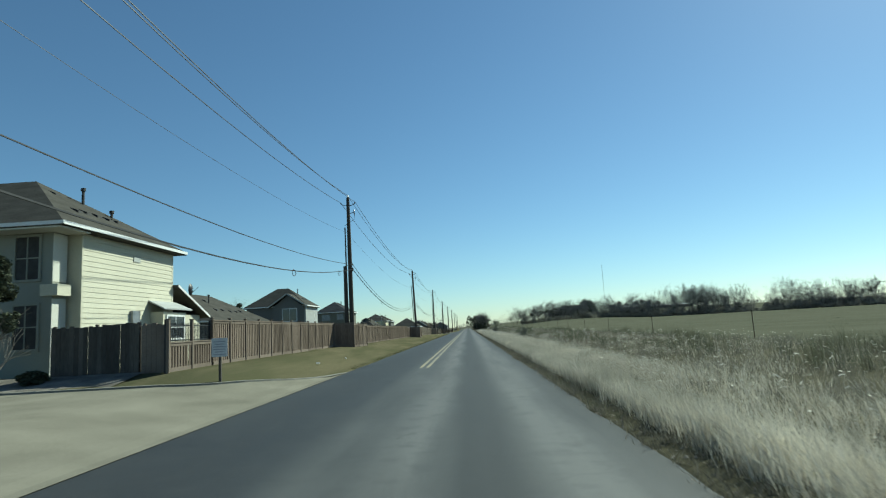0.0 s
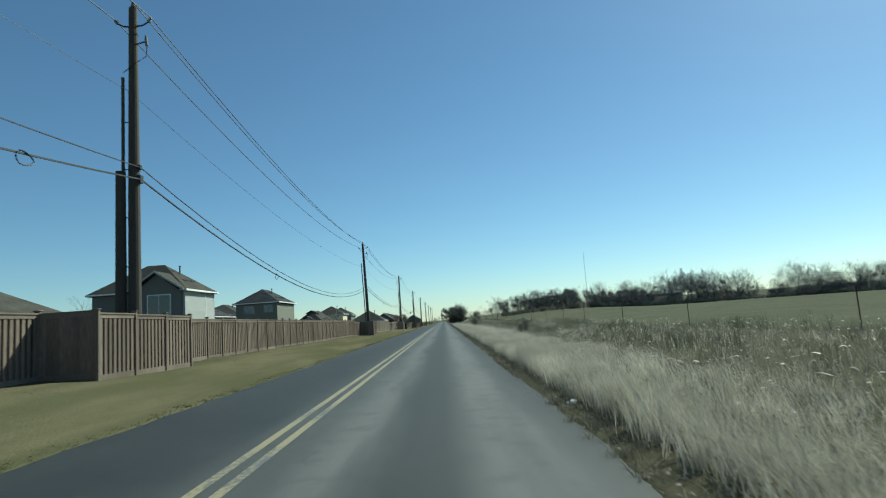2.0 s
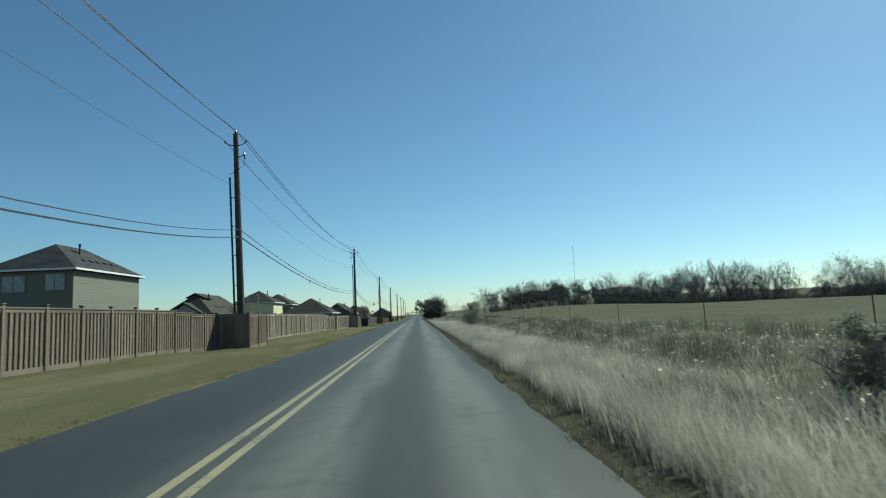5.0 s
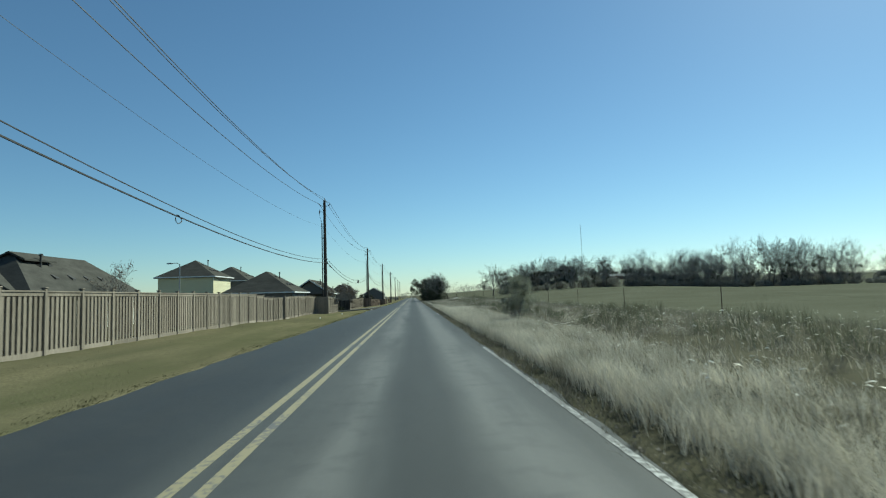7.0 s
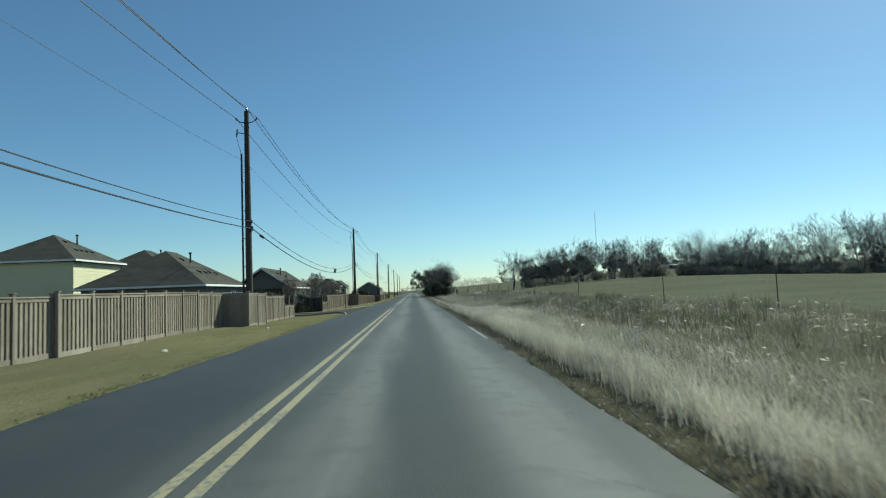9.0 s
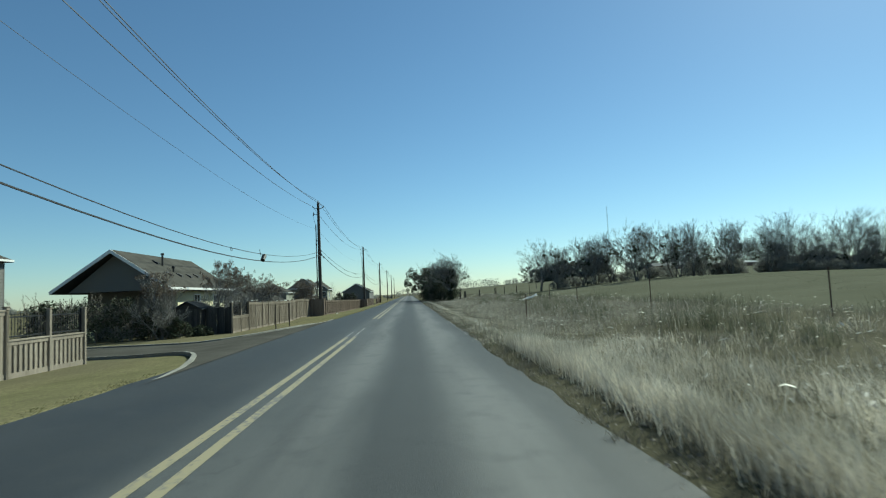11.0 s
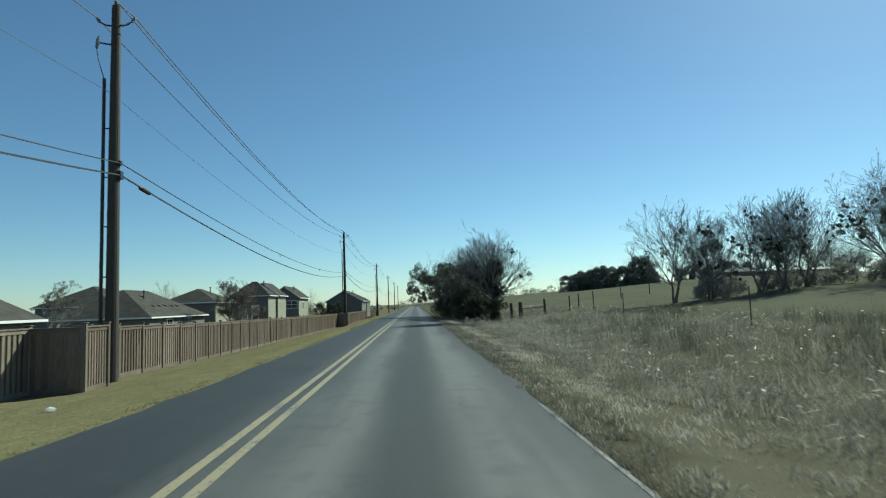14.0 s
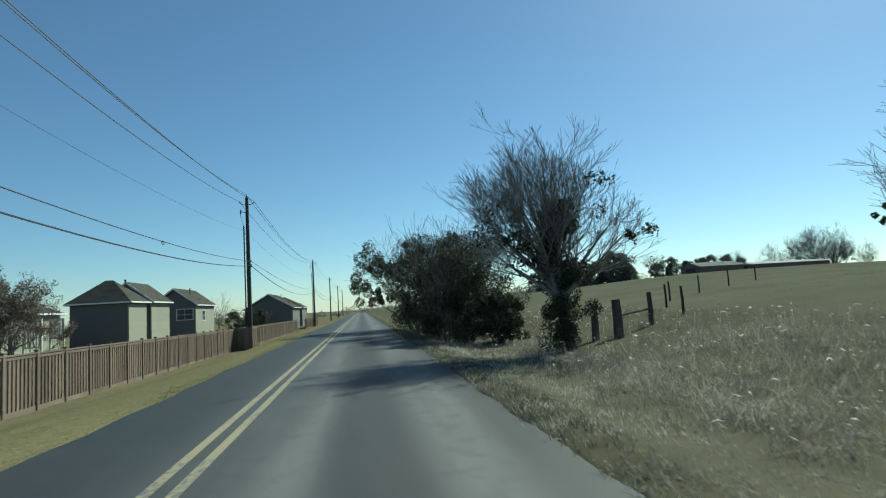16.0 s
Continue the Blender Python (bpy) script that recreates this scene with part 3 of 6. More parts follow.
def iron_railing(x0, y0, x1, y1, z0, z1):
    """Black iron railing: posts, two rails and thin balusters."""
    base = (x0, y0, gz(x0, y0))
    ob = thing("iron_railing", base, "black iron railing above the low board fence", "railing", "iron railings")
    d = Vector((x1 - x0, y1 - y0))
    turn = math.atan2(d.y, d.x)
    rail = Shape().box((0, -0.015, 0), (d.length, 0.015, 0.035)).mesh("rail", DARK_METAL)
    bar = Shape().box((-0.009, -0.009, z0), (0.009, 0.009, z1)).mesh("baluster", DARK_METAL)
    post = Shape().box((-0.03, -0.03, -0.2), (0.03, 0.03, z1 + 0.1)).mesh("railing_post", DARK_METAL)
    for z in (z0 + 0.05, z1 - 0.1):
        piece("rail", rail, ob, (0, 0, z), turn)
    n = int(d.length / 0.11)
    for i in range(1, n):
        piece("baluster", bar, ob, (d.x * i / n, d.y * i / n, 0), turn)
    for i in (0, 1):
        piece("railing_post", post, ob, (d.x * i, d.y * i, 0), turn)


H = 1.64
BROWN = "reddish-brown board-on-board wooden fence with capped posts"
TAN = "weathered grey-tan board-on-board wooden fence with capped posts"
OUT = "brown wooden fence bay built out round the utility pole"
make_fence([((FX, 19.9), (FX, 23.1), 0.92)], "low brown board fence at the street corner", post_top=1.58)
iron_railing(FX - 0.06, 19.9, FX - 0.06, 23.1, 0.93, 1.56)
make_fence([((FX, 23.1), (FX, 42.9), H)], BROWN)
make_fence([((FX, 42.9), (-7.97, 42.9), H), ((-7.97, 42.9), (-7.97, 48.2), H), ((-7.97, 48.2), (FX, 48.2), H)], OUT)
make_fence([((FX, 48.2), (FX, 98.1), H)], BROWN)
make_fence([((FX - 0.1, 98.1), (-7.85, 98.1), H), ((-7.85, 98.1), (-7.85, 101.5), H), ((-7.85, 101.5), (FX, 101.5), H)], OUT)
make_fence([((FX, 101.5), (FX, 134.0), H)], TAN, FENCE_GREY)
make_fence([((FX - 0.12, 134.0), (FX - 0.12, 140.3), H - 0.06)], TAN, FENCE_GREY)
make_fence([((FX, 140.3), (FX, 153.8), H)], TAN, FENCE_GREY)
make_fence([((FX, 153.8), (-8.15, 153.8), H), ((-8.15, 153.8), (-8.15, 157.2), H), ((-8.15, 157.2), (FX, 157.2), H)], OUT, FENCE_GREY)
make_fence([((FX, 157.2), (FX, 167.6), H)], TAN, FENCE_GREY)
make_fence([((FX, 167.6), (FX, 171.0), 0.92)], "low grey-tan board fence at the street corner", FENCE_GREY, post_top=1.58)
iron_railing(FX - 0.06, 167.6, FX - 0.06, 171.0, 0.93, 1.56)
make_fence([((FX, 185.6), (FX, 188.9), 0.92)], "low grey-tan board fence at the street corner", FENCE_TAN, post_top=1.58)
iron_railing(FX - 0.06, 185.6, FX - 0.06, 188.9, 0.93, 1.56)
make_fence([((FX, 188.9), (FX, 210.4), H)], TAN, FENCE_TAN)
make_fence([((FX, 210.4), (-8.04, 210.4), H), ((-8.04, 210.4), (-8.04, 211.5), H), ((-8.04, 211.5), (FX, 211.5), H)], OUT)
make_fence([((FX, 211.5), (FX, 268.6), H)], BROWN)
make_fence([((FX, 268.6), (-8.1, 268.6), H), ((-8.1, 268.6), (-8.1, 271.0), H), ((-8.1, 271.0), (FX, 271.0), H)], OUT)
make_fence([((FX, 271.0), (FX, 312.0), H)], BROWN)
make_fence([((FX, 325.0), (FX, 352.0), H)], BROWN)
old_fence(-13.3, -10.42, 20.1, 1.6, "old weathered dark board fence beside the house", OLD_WOOD)
old_fence(-10.36, FX - 0.15, 20.14, 1.55, "weathered brown board gate beside the dark fence", RAIL_WOOD, "fence_gate")
old_fence(-11.0, FX - 0.15, 186.3, 1.45, "old weathered dark board fence beside the shed", OLD_WOOD)


# ---- houses ----
def hip_roof(x0, x1, y0, y1, ze, za, thick=0.14):
    s = Shape()
    lo = [(x0, y0), (x1, y0), (x1, y1), (x0, y1)]
    s.v += [(x, y, ze - thick) for x, y in lo] + [(x, y, ze) for x, y in lo]
    xm, ym = (x0 + x1) / 2, (y0 + y1) / 2
    hx, hy = (x1 - x0) / 2, (y1 - y0) / 2
    if hy >= hx:
        s.v += [(xm, y0 + hx * 0.98, za), (xm, y1 - hx * 0.98, za)]
        s.f += [(4, 5, 8), (5, 6, 9, 8), (6, 7, 9), (7, 4, 8, 9)]
    else:
        s.v += [(x0 + hy * 0.98, ym, za), (x1 - hy * 0.98, ym, za)]
        s.f += [(4, 5, 9, 8), (5, 6, 9), (6, 7, 8, 9), (7, 4, 8)]
    s.f += [(3, 2, 1, 0)] + [(i, (i + 1) % 4, 4 + (i + 1) % 4, 4 + i) for i in range(4)]
    return s


def gable_roof(x0, x1, y0, y1, ze, za, thick=0.14):
    """Two roof slabs that meet in a ridge along y, open under the gables."""
    s = Shape()
    xm = (x0 + x1) / 2
    for y in (y0, y1):
        s.v += [(x0, y, ze), (xm, y, za), (x1, y, ze), (x0, y, ze - thick), (xm, y, za - thick), (x1, y, ze - thick)]
    s.f += [(0, 6, 7, 1), (1, 7, 8, 2), (4, 10, 9, 3), (5, 11, 10, 4), (0, 1, 4, 3), (1, 2, 5, 4), (9, 10, 7, 6), (10, 11, 8, 7), (3, 9, 6, 0), (2, 8, 11, 5)]
    return s


def window(house, at, width, height, face, frame_mat=WHITE_TRIM, panes=2, name="window", pane_mat=None, sash=True):
    """A sash window on a wall face '-y' or '+x', centred at the given place, standing a little proud of the wall."""
    out = Vector((0, -1, 0)) if face == '-y' else Vector((1, 0, 0))
    along = Vector((1, 0, 0)) if face == '-y' else Vector((0, 1, 0))
    c = Vector(at)

    def slab(u0, u1, z0, z1, d0, d1):
        pts = [c + along * u + out * d + Vector((0, 0, z)) for u in (u0, u1) for d in (d0, d1) for z in (z0, z1)]
        return tuple(min(p[i] for p in pts) for i in range(3)), tuple(max(p[i] for p in pts) for i in range(3))

    w, h, t = width / 2, height / 2, 0.08
    frame_shape = Shape()
    for q in ((-w - t, -w, -h - t, h + t), (w, w + t, -h - t, h + t), (-w, w, h, h + t), (-w, w, -h - t, -h)):
        frame_shape.box(*slab(*q, 0.0, 0.06))
    win = part(name, frame_shape, frame_mat, house)
    for i in range(panes):
        u0, u1 = -w + 2 * w * i / panes, -w + 2 * w * (i + 1) / panes
        if sash:
            part("pane", Shape().box(*slab(u0 + 0.02, u1 - 0.02, 0.02, h - 0.01, 0.004, 0.03)), pane_mat or GLASS, win)
            part("pane", Shape().box(*slab(u0 + 0.02, u1 - 0.02, -h + 0.01, -0.02, 0.004, 0.024)), pane_mat or GLASS, win)
        else:
            part("pane", Shape().box(*slab(u0 + 0.02, u1 - 0.02, -h + 0.01, h - 0.01, 0.004, 0.026)), pane_mat or GLASS, win)
    bars = Shape()
    if sash:
        bars.box(*slab(-w, w, -0.02, 0.02, 0.004, 0.045))
    for i in range(1, panes):
        u = -w + 2 * w * i / panes
        bars.box(*slab(u - 0.02, u + 0.02, -h, h, 0.004, 0.05))
    part("glazing_bar", bars, frame_mat, win)
    return win


def house(label, x0, x1, y0, y1, ze, za, wall_mat, roof_mat=SHINGLE, lit_mat=None, roof='hip', over=0.35, vents=4, pipes=1, windows=(), boards=True, seed=0, low=0.0, front=0.0):
    """A house: body with corner trim, roof, fascia, lap siding on the wall towards the road, windows, roof vents and flue pipes."""
    r = random.Random(seed)
    g = gz(max(x0, -150), y0) - 0.25 + low
    ob = thing("house", (x1, y0, g), label, "house", "houses behind the fence")
    X0, X1, Y0, Y1 = x0 - x1, 0.0, 0.0, y1 - y0
    top, apex = ze - g, za - g
    # Where lit_mat differs, wall_mat fronts are one siding coloured darker for shade.
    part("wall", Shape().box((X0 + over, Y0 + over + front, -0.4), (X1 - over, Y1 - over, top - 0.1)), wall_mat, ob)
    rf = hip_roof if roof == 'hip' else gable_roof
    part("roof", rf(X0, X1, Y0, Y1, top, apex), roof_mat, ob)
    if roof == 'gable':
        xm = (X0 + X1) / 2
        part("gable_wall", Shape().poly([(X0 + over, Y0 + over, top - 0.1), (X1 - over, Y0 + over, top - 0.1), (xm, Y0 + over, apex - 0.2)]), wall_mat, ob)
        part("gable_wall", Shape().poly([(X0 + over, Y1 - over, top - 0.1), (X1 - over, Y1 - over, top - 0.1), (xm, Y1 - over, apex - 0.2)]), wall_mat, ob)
        for sx in (X0, X1):
            q = Shape()
            a_, b_ = Vector((sx, Y0 - 0.04, top - 0.16)), Vector((xm, Y0 - 0.04, apex - 0.02))
            q.v += [tuple(a_), tuple(a_ + Vector((0, 0, 0.18))), tuple(b_ + Vector((0, 0, 0.03))), tuple(b_ - Vector((0, 0, 0.17)))]
            q.v += [tuple(Vector(v) + Vector((0, 0.03, 0))) for v in q.v]
            q.f += [(0, 1, 2, 3), (7, 6, 5, 4), (0, 4, 5, 1), (1, 5, 6, 2), (2, 6, 7, 3), (3, 7, 4, 0)]
            part("barge_board", q, WHITE_TRIM, ob)
    for lo, hi in (((X1 + 0.004, Y0 - 0.02, top - 0.11), (X1 + 0.03, Y1 + 0.02, top + 0.015)), ((X0 - 0.03, Y0 - 0.02, top - 0.11), (X0 - 0.004, Y1 + 0.02, top + 0.015))):
        part("fascia", Shape().box(lo, hi), WHITE_TRIM, ob)
    if roof == 'hip':
        part("fascia", Shape().box((X0, Y0 - 0.03, top - 0.11), (X1, Y0 - 0.004, top + 0.015)), WHITE_TRIM, ob)
    if boards:
        L, wall_top = Y1 - 2 * over - front, top - 0.16
        n = int((wall_top + 0.1) / 0.19)
        bd = Shape()
        bd.v += [(0, 0, 0), (0.022, 0, 0), (0.006, 0, 0.2), (0, 0, 0.2), (0, L, 0), (0.022, L, 0), (0.006, L, 0.2), (0, L, 0.2)]
        bd.f += [(0, 1, 2, 3), (7, 6, 5, 4), (1, 5, 6, 2), (0, 4, 5, 1), (2, 6, 7, 3)]
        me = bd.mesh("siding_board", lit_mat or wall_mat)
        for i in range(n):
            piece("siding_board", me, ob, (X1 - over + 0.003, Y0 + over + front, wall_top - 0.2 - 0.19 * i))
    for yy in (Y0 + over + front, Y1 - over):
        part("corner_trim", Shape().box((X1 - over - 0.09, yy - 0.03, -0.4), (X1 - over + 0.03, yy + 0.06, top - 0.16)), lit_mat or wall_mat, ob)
    hx = (X1 - X0) / 2
    run = min(hx, (Y1 - Y0) / 2) if roof == 'hip' else hx
    slope = (apex - top) / run
    for i in range(vents):
        f = (0.74 if i == vents - 1 and vents > 3 else 0.38) + r.uniform(-0.02, 0.02)
        trim = run * f * 0.9 + 0.5 if roof == 'hip' else 0.6
        yy = Y0 + trim + (Y1 - Y0 - 2 * trim) * (0.15 + 0.7 * (i + 0.5) / max(vents - 1, 1) if i < vents - 1 or vents < 4 else 0.3)
        xx = X1 - run * f
        zz = top + slope * run * f
        v = Shape()
        v.v += [(xx - 0.16, yy - 0.15, zz + slope * 0.16 + 0.05), (xx + 0.17, yy - 0.15, zz - slope * 0.17 + 0.12), (xx + 0.17, yy - 0.15, zz - slope * 0.17 - 0.03), (xx - 0.16, yy - 0.15, zz + slope * 0.16 - 0.03)]
        v.v += [(a, b + 0.3, c) for a, b, c in v.v]
        v.f += [(0, 1, 2, 3), (7, 6, 5, 4), (0, 4, 5, 1), (1, 5, 6, 2), (2, 6, 7, 3), (3, 7, 4, 0)]
        part("roof_vent", v, DARK_SCREEN, ob)
    for i in range(pipes):
        yy = Y0 + run * 1.1 + r.uniform(0.1, 0.7) + i * 0.7
        xx = X1 - run * (0.66 - 0.18 * i)
        zz = top + slope * (X1 - xx)
        tall = 0.75 - 0.4 * i
        part("flue_pipe", Shape().tube([(xx, yy, zz - 0.1), (xx, yy, zz + tall - 0.12), (xx, yy, zz + tall - 0.12), (xx, yy, zz + tall)], [0.06, 0.06, 0.1, 0.1], 8), DARK_SCREEN, ob)
    for face, u, z, w, h in windows:
        at = (u - x1, Y0 + over + front, z - g) if face == '-y' else (X1 - over, u - y0, z - g)
        window(ob, at, w, h, face)
    return ob


def house_corner():
    """The two-storey house at the first street corner, with a recessed front bay, a rear wing and a hooded back window."""
    ob = house("two-storey house with cream lap siding and a brown shingle hip roof", -24.0, -13.25, 20.4, 29.15, 5.83, 8.55, IVORY, vents=6, pipes=2, seed=1, front=1.25, over=0.48)
    g = ob.location.z
    # The bay front's shade comes from its darker siding colour.
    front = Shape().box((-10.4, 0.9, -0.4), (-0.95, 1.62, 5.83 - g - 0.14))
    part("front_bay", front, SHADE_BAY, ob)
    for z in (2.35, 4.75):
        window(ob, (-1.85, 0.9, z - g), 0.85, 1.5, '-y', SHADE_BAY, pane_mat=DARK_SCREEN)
    part("bay_band", Shape().box((-1.3, 0.78, 3.4 - g), (-0.68, 1.5, 3.8 - g)), IVORY, ob)
    part("soffit", Shape().box((-10.4, 0.04, 5.83 - g - 0.2), (-0.1, 1.62, 5.83 - g - 0.145)), PALE, ob)
    # Thin pale sheets colour the bay's road side as sunlit wall.
    part("bay_trim", Shape().box((-0.948, 0.88, -0.4), (-0.93, 1.6, 3.3 - g)), PALE, ob)
    part("bay_trim", Shape().box((-0.948, 0.88, 3.9 - g), (-0.93, 1.6, 5.6 - g)), PALE, ob)
    wing = Shape()
    wing.box((-6.0, 8.4, -0.4), (-0.5, 11.2, 2.9 - g))
    part("rear_wing", wing, IVORY, ob)
    rr = Shape()
    rr.v += [(-6.3, 8.3, 4.25 - g), (-0.2, 8.3, 4.25 - g), (-0.2, 11.7, 2.85 - g), (-6.3, 11.7, 2.85 - g)]
    rr.v += [(a, b, c - 0.1) for a, b, c in rr.v]
    rr.f += [(0, 1, 2, 3), (7, 6, 5, 4), (0, 4, 5, 1), (1, 5, 6, 2), (2, 6, 7, 3), (3, 7, 4, 0)]
    part("wing_roof", rr, SHINGLE, ob)
    fas = Shape()
    fas.v += [(-0.19, 8.3, 4.27 - g), (-0.16, 8.3, 4.27 - g), (-0.16, 11.72, 2.87 - g), (-0.19, 11.72, 2.87 - g)]
    fas.v += [(a, b, c - 0.11) for a, b, c in fas.v]
    fas.f += [(0, 1, 2, 3), (7, 6, 5, 4), (0, 4, 5, 1), (1, 5, 6, 2), (2, 6, 7, 3), (3, 7, 4, 0)]
    part("wing_fascia", fas, WHITE_TRIM, ob)
    hood = Shape()
    y0, y1 = 26.6 - 20.4, 29.0 - 20.4
    hood.v += [(-0.47, y0, 3.45 - g), (-0.47, y1, 3.45 - g), (0.3, y1 + 0.1, 3.08 - g), (0.3, y0 - 0.1, 3.08 - g)]
    hood.v += [(a, b, c - 0.06) for a, b, c in hood.v]
    hood.f += [(0, 1, 2, 3), (7, 6, 5, 4), (0, 4, 5, 1), (1, 5, 6, 2), (2, 6, 7, 3), (3, 7, 4, 0)]
    part("window_hood", hood, GREYWALL, ob)
    part("box_window", Shape().box((-0.46, y0 + 0.15, 1.2 - g), (0.12, y1 - 0.15, 2.92 - g)), IVORY, ob)
    window(ob, (0.12, (y0 + y1) / 2, 2.25 - g), 1.5, 0.95, '+x')
    part("gable_vent", Shape().box((-0.47, 5.0, 5.0 - g), (-0.43, 5.5, 5.22 - g)), GREYWALL, ob)
    part("meter_box", Shape().box((-0.47, 25.2 - 20.4, 2.45 - g), (-0.33, 25.75 - 20.4, 2.95 - g)), GREY_METAL, ob)
    dish = Shape()
    c = Vector((-0.3, 9.65, 4.12 - g))
    ring = [[c + Vector((0.06 + 0.1 * (1 - q * q), 0.24 * q * math.cos(w), 0.3 * q * math.sin(w))) for w in [2 * math.pi * k / 14 for k in range(14)]] for q in (0.15, 0.6, 1.0)]
    for row in ring:
        dish.v += [tuple(p) for p in row]
    for i in range(2):
        for k in range(14):
            dish.f.append((i * 14 + k, i * 14 + (k + 1) % 14, (i + 1) * 14 + (k + 1) % 14, (i + 1) * 14 + k))
    dish.tube([c + Vector((0.1, 0, 0)), c + Vector((-0.02, 0.05, -0.3)), c + Vector((-0.02, 0.02, -0.5))], [0.025] * 3, 6)
    dish.tube([c + Vector((0.1, 0, -0.2)), c + Vector((0.42, 0.12, 0.12))], [0.012] * 2, 5)
    part("satellite_dish", dish, DARK_METAL, ob)


house_corner()
house("single-storey house with a broad brown shingle hip roof", -28.2, -19.3, 46.4, 60.0, 3.1, 5.66, SHADE_TAUPE, seed=2, vents=6, pipes=1)
hc = house("two-storey house with pale grey siding and a brown hip roof", -29.0, -20.6, 77.2, 84.2, 5.5, 8.05, SHADE_TAUPE, lit_mat=GREYWALL, seed=3, vents=5, pipes=1)
gx0 = hc.location.z
part("front_gable", Shape().box((-4.4, -0.2, -0.4), (-0.353, 0.36, 5.35 - gx0)), SHADE_TAUPE, hc)
part("gable_roof", gable_roof(-4.8, 0.0, -0.6, 2.6, 5.5 - gx0, 7.1 - gx0), SHINGLE, hc)
part("gable_wall", Shape().poly([(-4.4, -0.21, 5.35 - gx0), (-0.4, -0.21, 5.35 - gx0), (-2.4, -0.21, 6.85 - gx0)]), SHADE_TAUPE, hc)
for sx in (-4.8, 0.0):
    q = Shape()
    a_, b_ = Vector((sx, -0.64, 5.36 - gx0)), Vector((-2.4, -0.64, 7.09 - gx0))
    q.v += [tuple(a_), tuple(a_ + Vector((0, 0, 0.17))), tuple(b_ + Vector((0, 0, 0.03))), tuple(b_ - Vector((0, 0, 0.15)))]
    q.v += [tuple(Vector(v) + Vector((0, 0.03, 0))) for v in q.v]
    q.f += [(0, 1, 2, 3), (7, 6, 5, 4), (0, 4, 5, 1), (1, 5, 6, 2), (2, 6, 7, 3), (3, 7, 4, 0)]
    part("barge_board", q, GREYWALL, hc)
# the nearer half of the lit wall stands a little proud, with its own length of eave
part("side_bay", Shape().box((-0.345, 0.0, 2.0 - gx0), (-0.16, 4.2, 5.33 - gx0)), GREYWALL, hc)
for k in range(16):
    part("siding_board", Shape().box((-0.158, 0.0, 2.02 - gx0 + 0.19 * k), (-0.142, 4.2, 2.19 - gx0 + 0.19 * k)), GREYWALL, hc)
part("corner_trim", Shape().box((-0.2, 4.2, 2.0 - gx0), (-0.13, 4.27, 5.33 - gx0)), WHITE_TRIM, hc)
part("bay_eave", Shape().box((-0.1, -0.5, 5.34 - gx0), (0.22, 4.5, 5.49 - gx0)), WHITE_TRIM, hc)
window(hc, (-2.2, -0.2, 4.3 - gx0), 1.8, 1.55, '-y', sash=False)
hd = house("two-storey house with taupe siding and a grey hip roof", -27.6, -21.4, 107.4, 117.0, 5.46, 7.45, SLATE, SHINGLE_GREY, lit_mat=SLATE, seed=4, vents=6, pipes=1)
window(hd, (-25.5 + 21.4, 0.35, 4.55 - hd.location.z), 1.45, 1.05, '-y', SLATE, pane_mat=BLIND, sash=False)
window(hd, (-22.9 + 21.4, 0.35, 4.6 - hd.location.z), 1.25, 1.05, '-y', SLATE, pane_mat=BLIND, sash=False)
hg = house("single-storey house with a boxed gable end and brown shingle roof", -24.8, -19.4, 127.3, 139.8, 2.3, 4.58, SHADE_TAUPE, lit_mat=PALE, seed=5, vents=5, pipes=1)
gz5 = hg.location.z
part("dormer_wall", Shape().box((-3.2, 2.6, 3.1 - gz5), (-2.2, 4.4, 4.25 - gz5)), PALE, hg)
part("dormer_roof", gable_roof(-3.6, -1.8, 2.25, 5.2, 4.2 - gz5, 4.64 - gz5, 0.1), SHINGLE, hg)
part("dormer_gable", Shape().poly([(-3.2, 2.598, 4.2 - gz5), (-2.2, 2.598, 4.2 - gz5), (-2.7, 2.598, 4.52 - gz5)]), PALE, hg)
part("front_gable_roof", gable_roof(-5.0, -0.7, -0.3, 4.2, 2.32 - gz5, 3.64 - gz5, 0.1), SHINGLE, hg)
part("front_gable_wall", Shape().poly([(-4.7, 0.05, 2.2 - gz5), (-1.0, 0.05, 2.2 - gz5), (-2.85, 0.05, 3.45 - gz5)]), GREYWALL, hg)
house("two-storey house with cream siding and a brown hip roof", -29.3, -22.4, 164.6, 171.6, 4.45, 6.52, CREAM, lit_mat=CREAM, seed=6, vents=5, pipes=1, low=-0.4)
house("single-storey house with a large brown shingle hip roof", -20.9, -12.85, 161.5, 171.2, 2.36, 4.84, SHADE_TAUPE, seed=7, vents=5, pipes=1, windows=(('+x', 168.2, 1.4, 0.9, 1.0),))
house("two-storey house with a dark shingle roof", -30.0, -23.0, 180.5, 189.0, 4.4, 6.55, SHADE_TAUPE, seed=8, vents=3, pipes=1, low=-0.4)
house("single-storey house with cream siding, gabled front and brown roof", -18.3, -12.2, 184.5, 196.0, 2.3, 4.4, SHADE_TAUPE, lit_mat=CREAM, roof='gable', over=0.6, front=1.9, seed=9, vents=6, pipes=2,
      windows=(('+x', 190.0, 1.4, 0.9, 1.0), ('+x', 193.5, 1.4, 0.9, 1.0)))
house("single-storey house with a brown shingle hip roof", -24.0, -18.1, 215.2, 225.6, 1.45, 3.65, SHADE_TAUPE, seed=10, vents=4, pipes=0, low=-0.4)
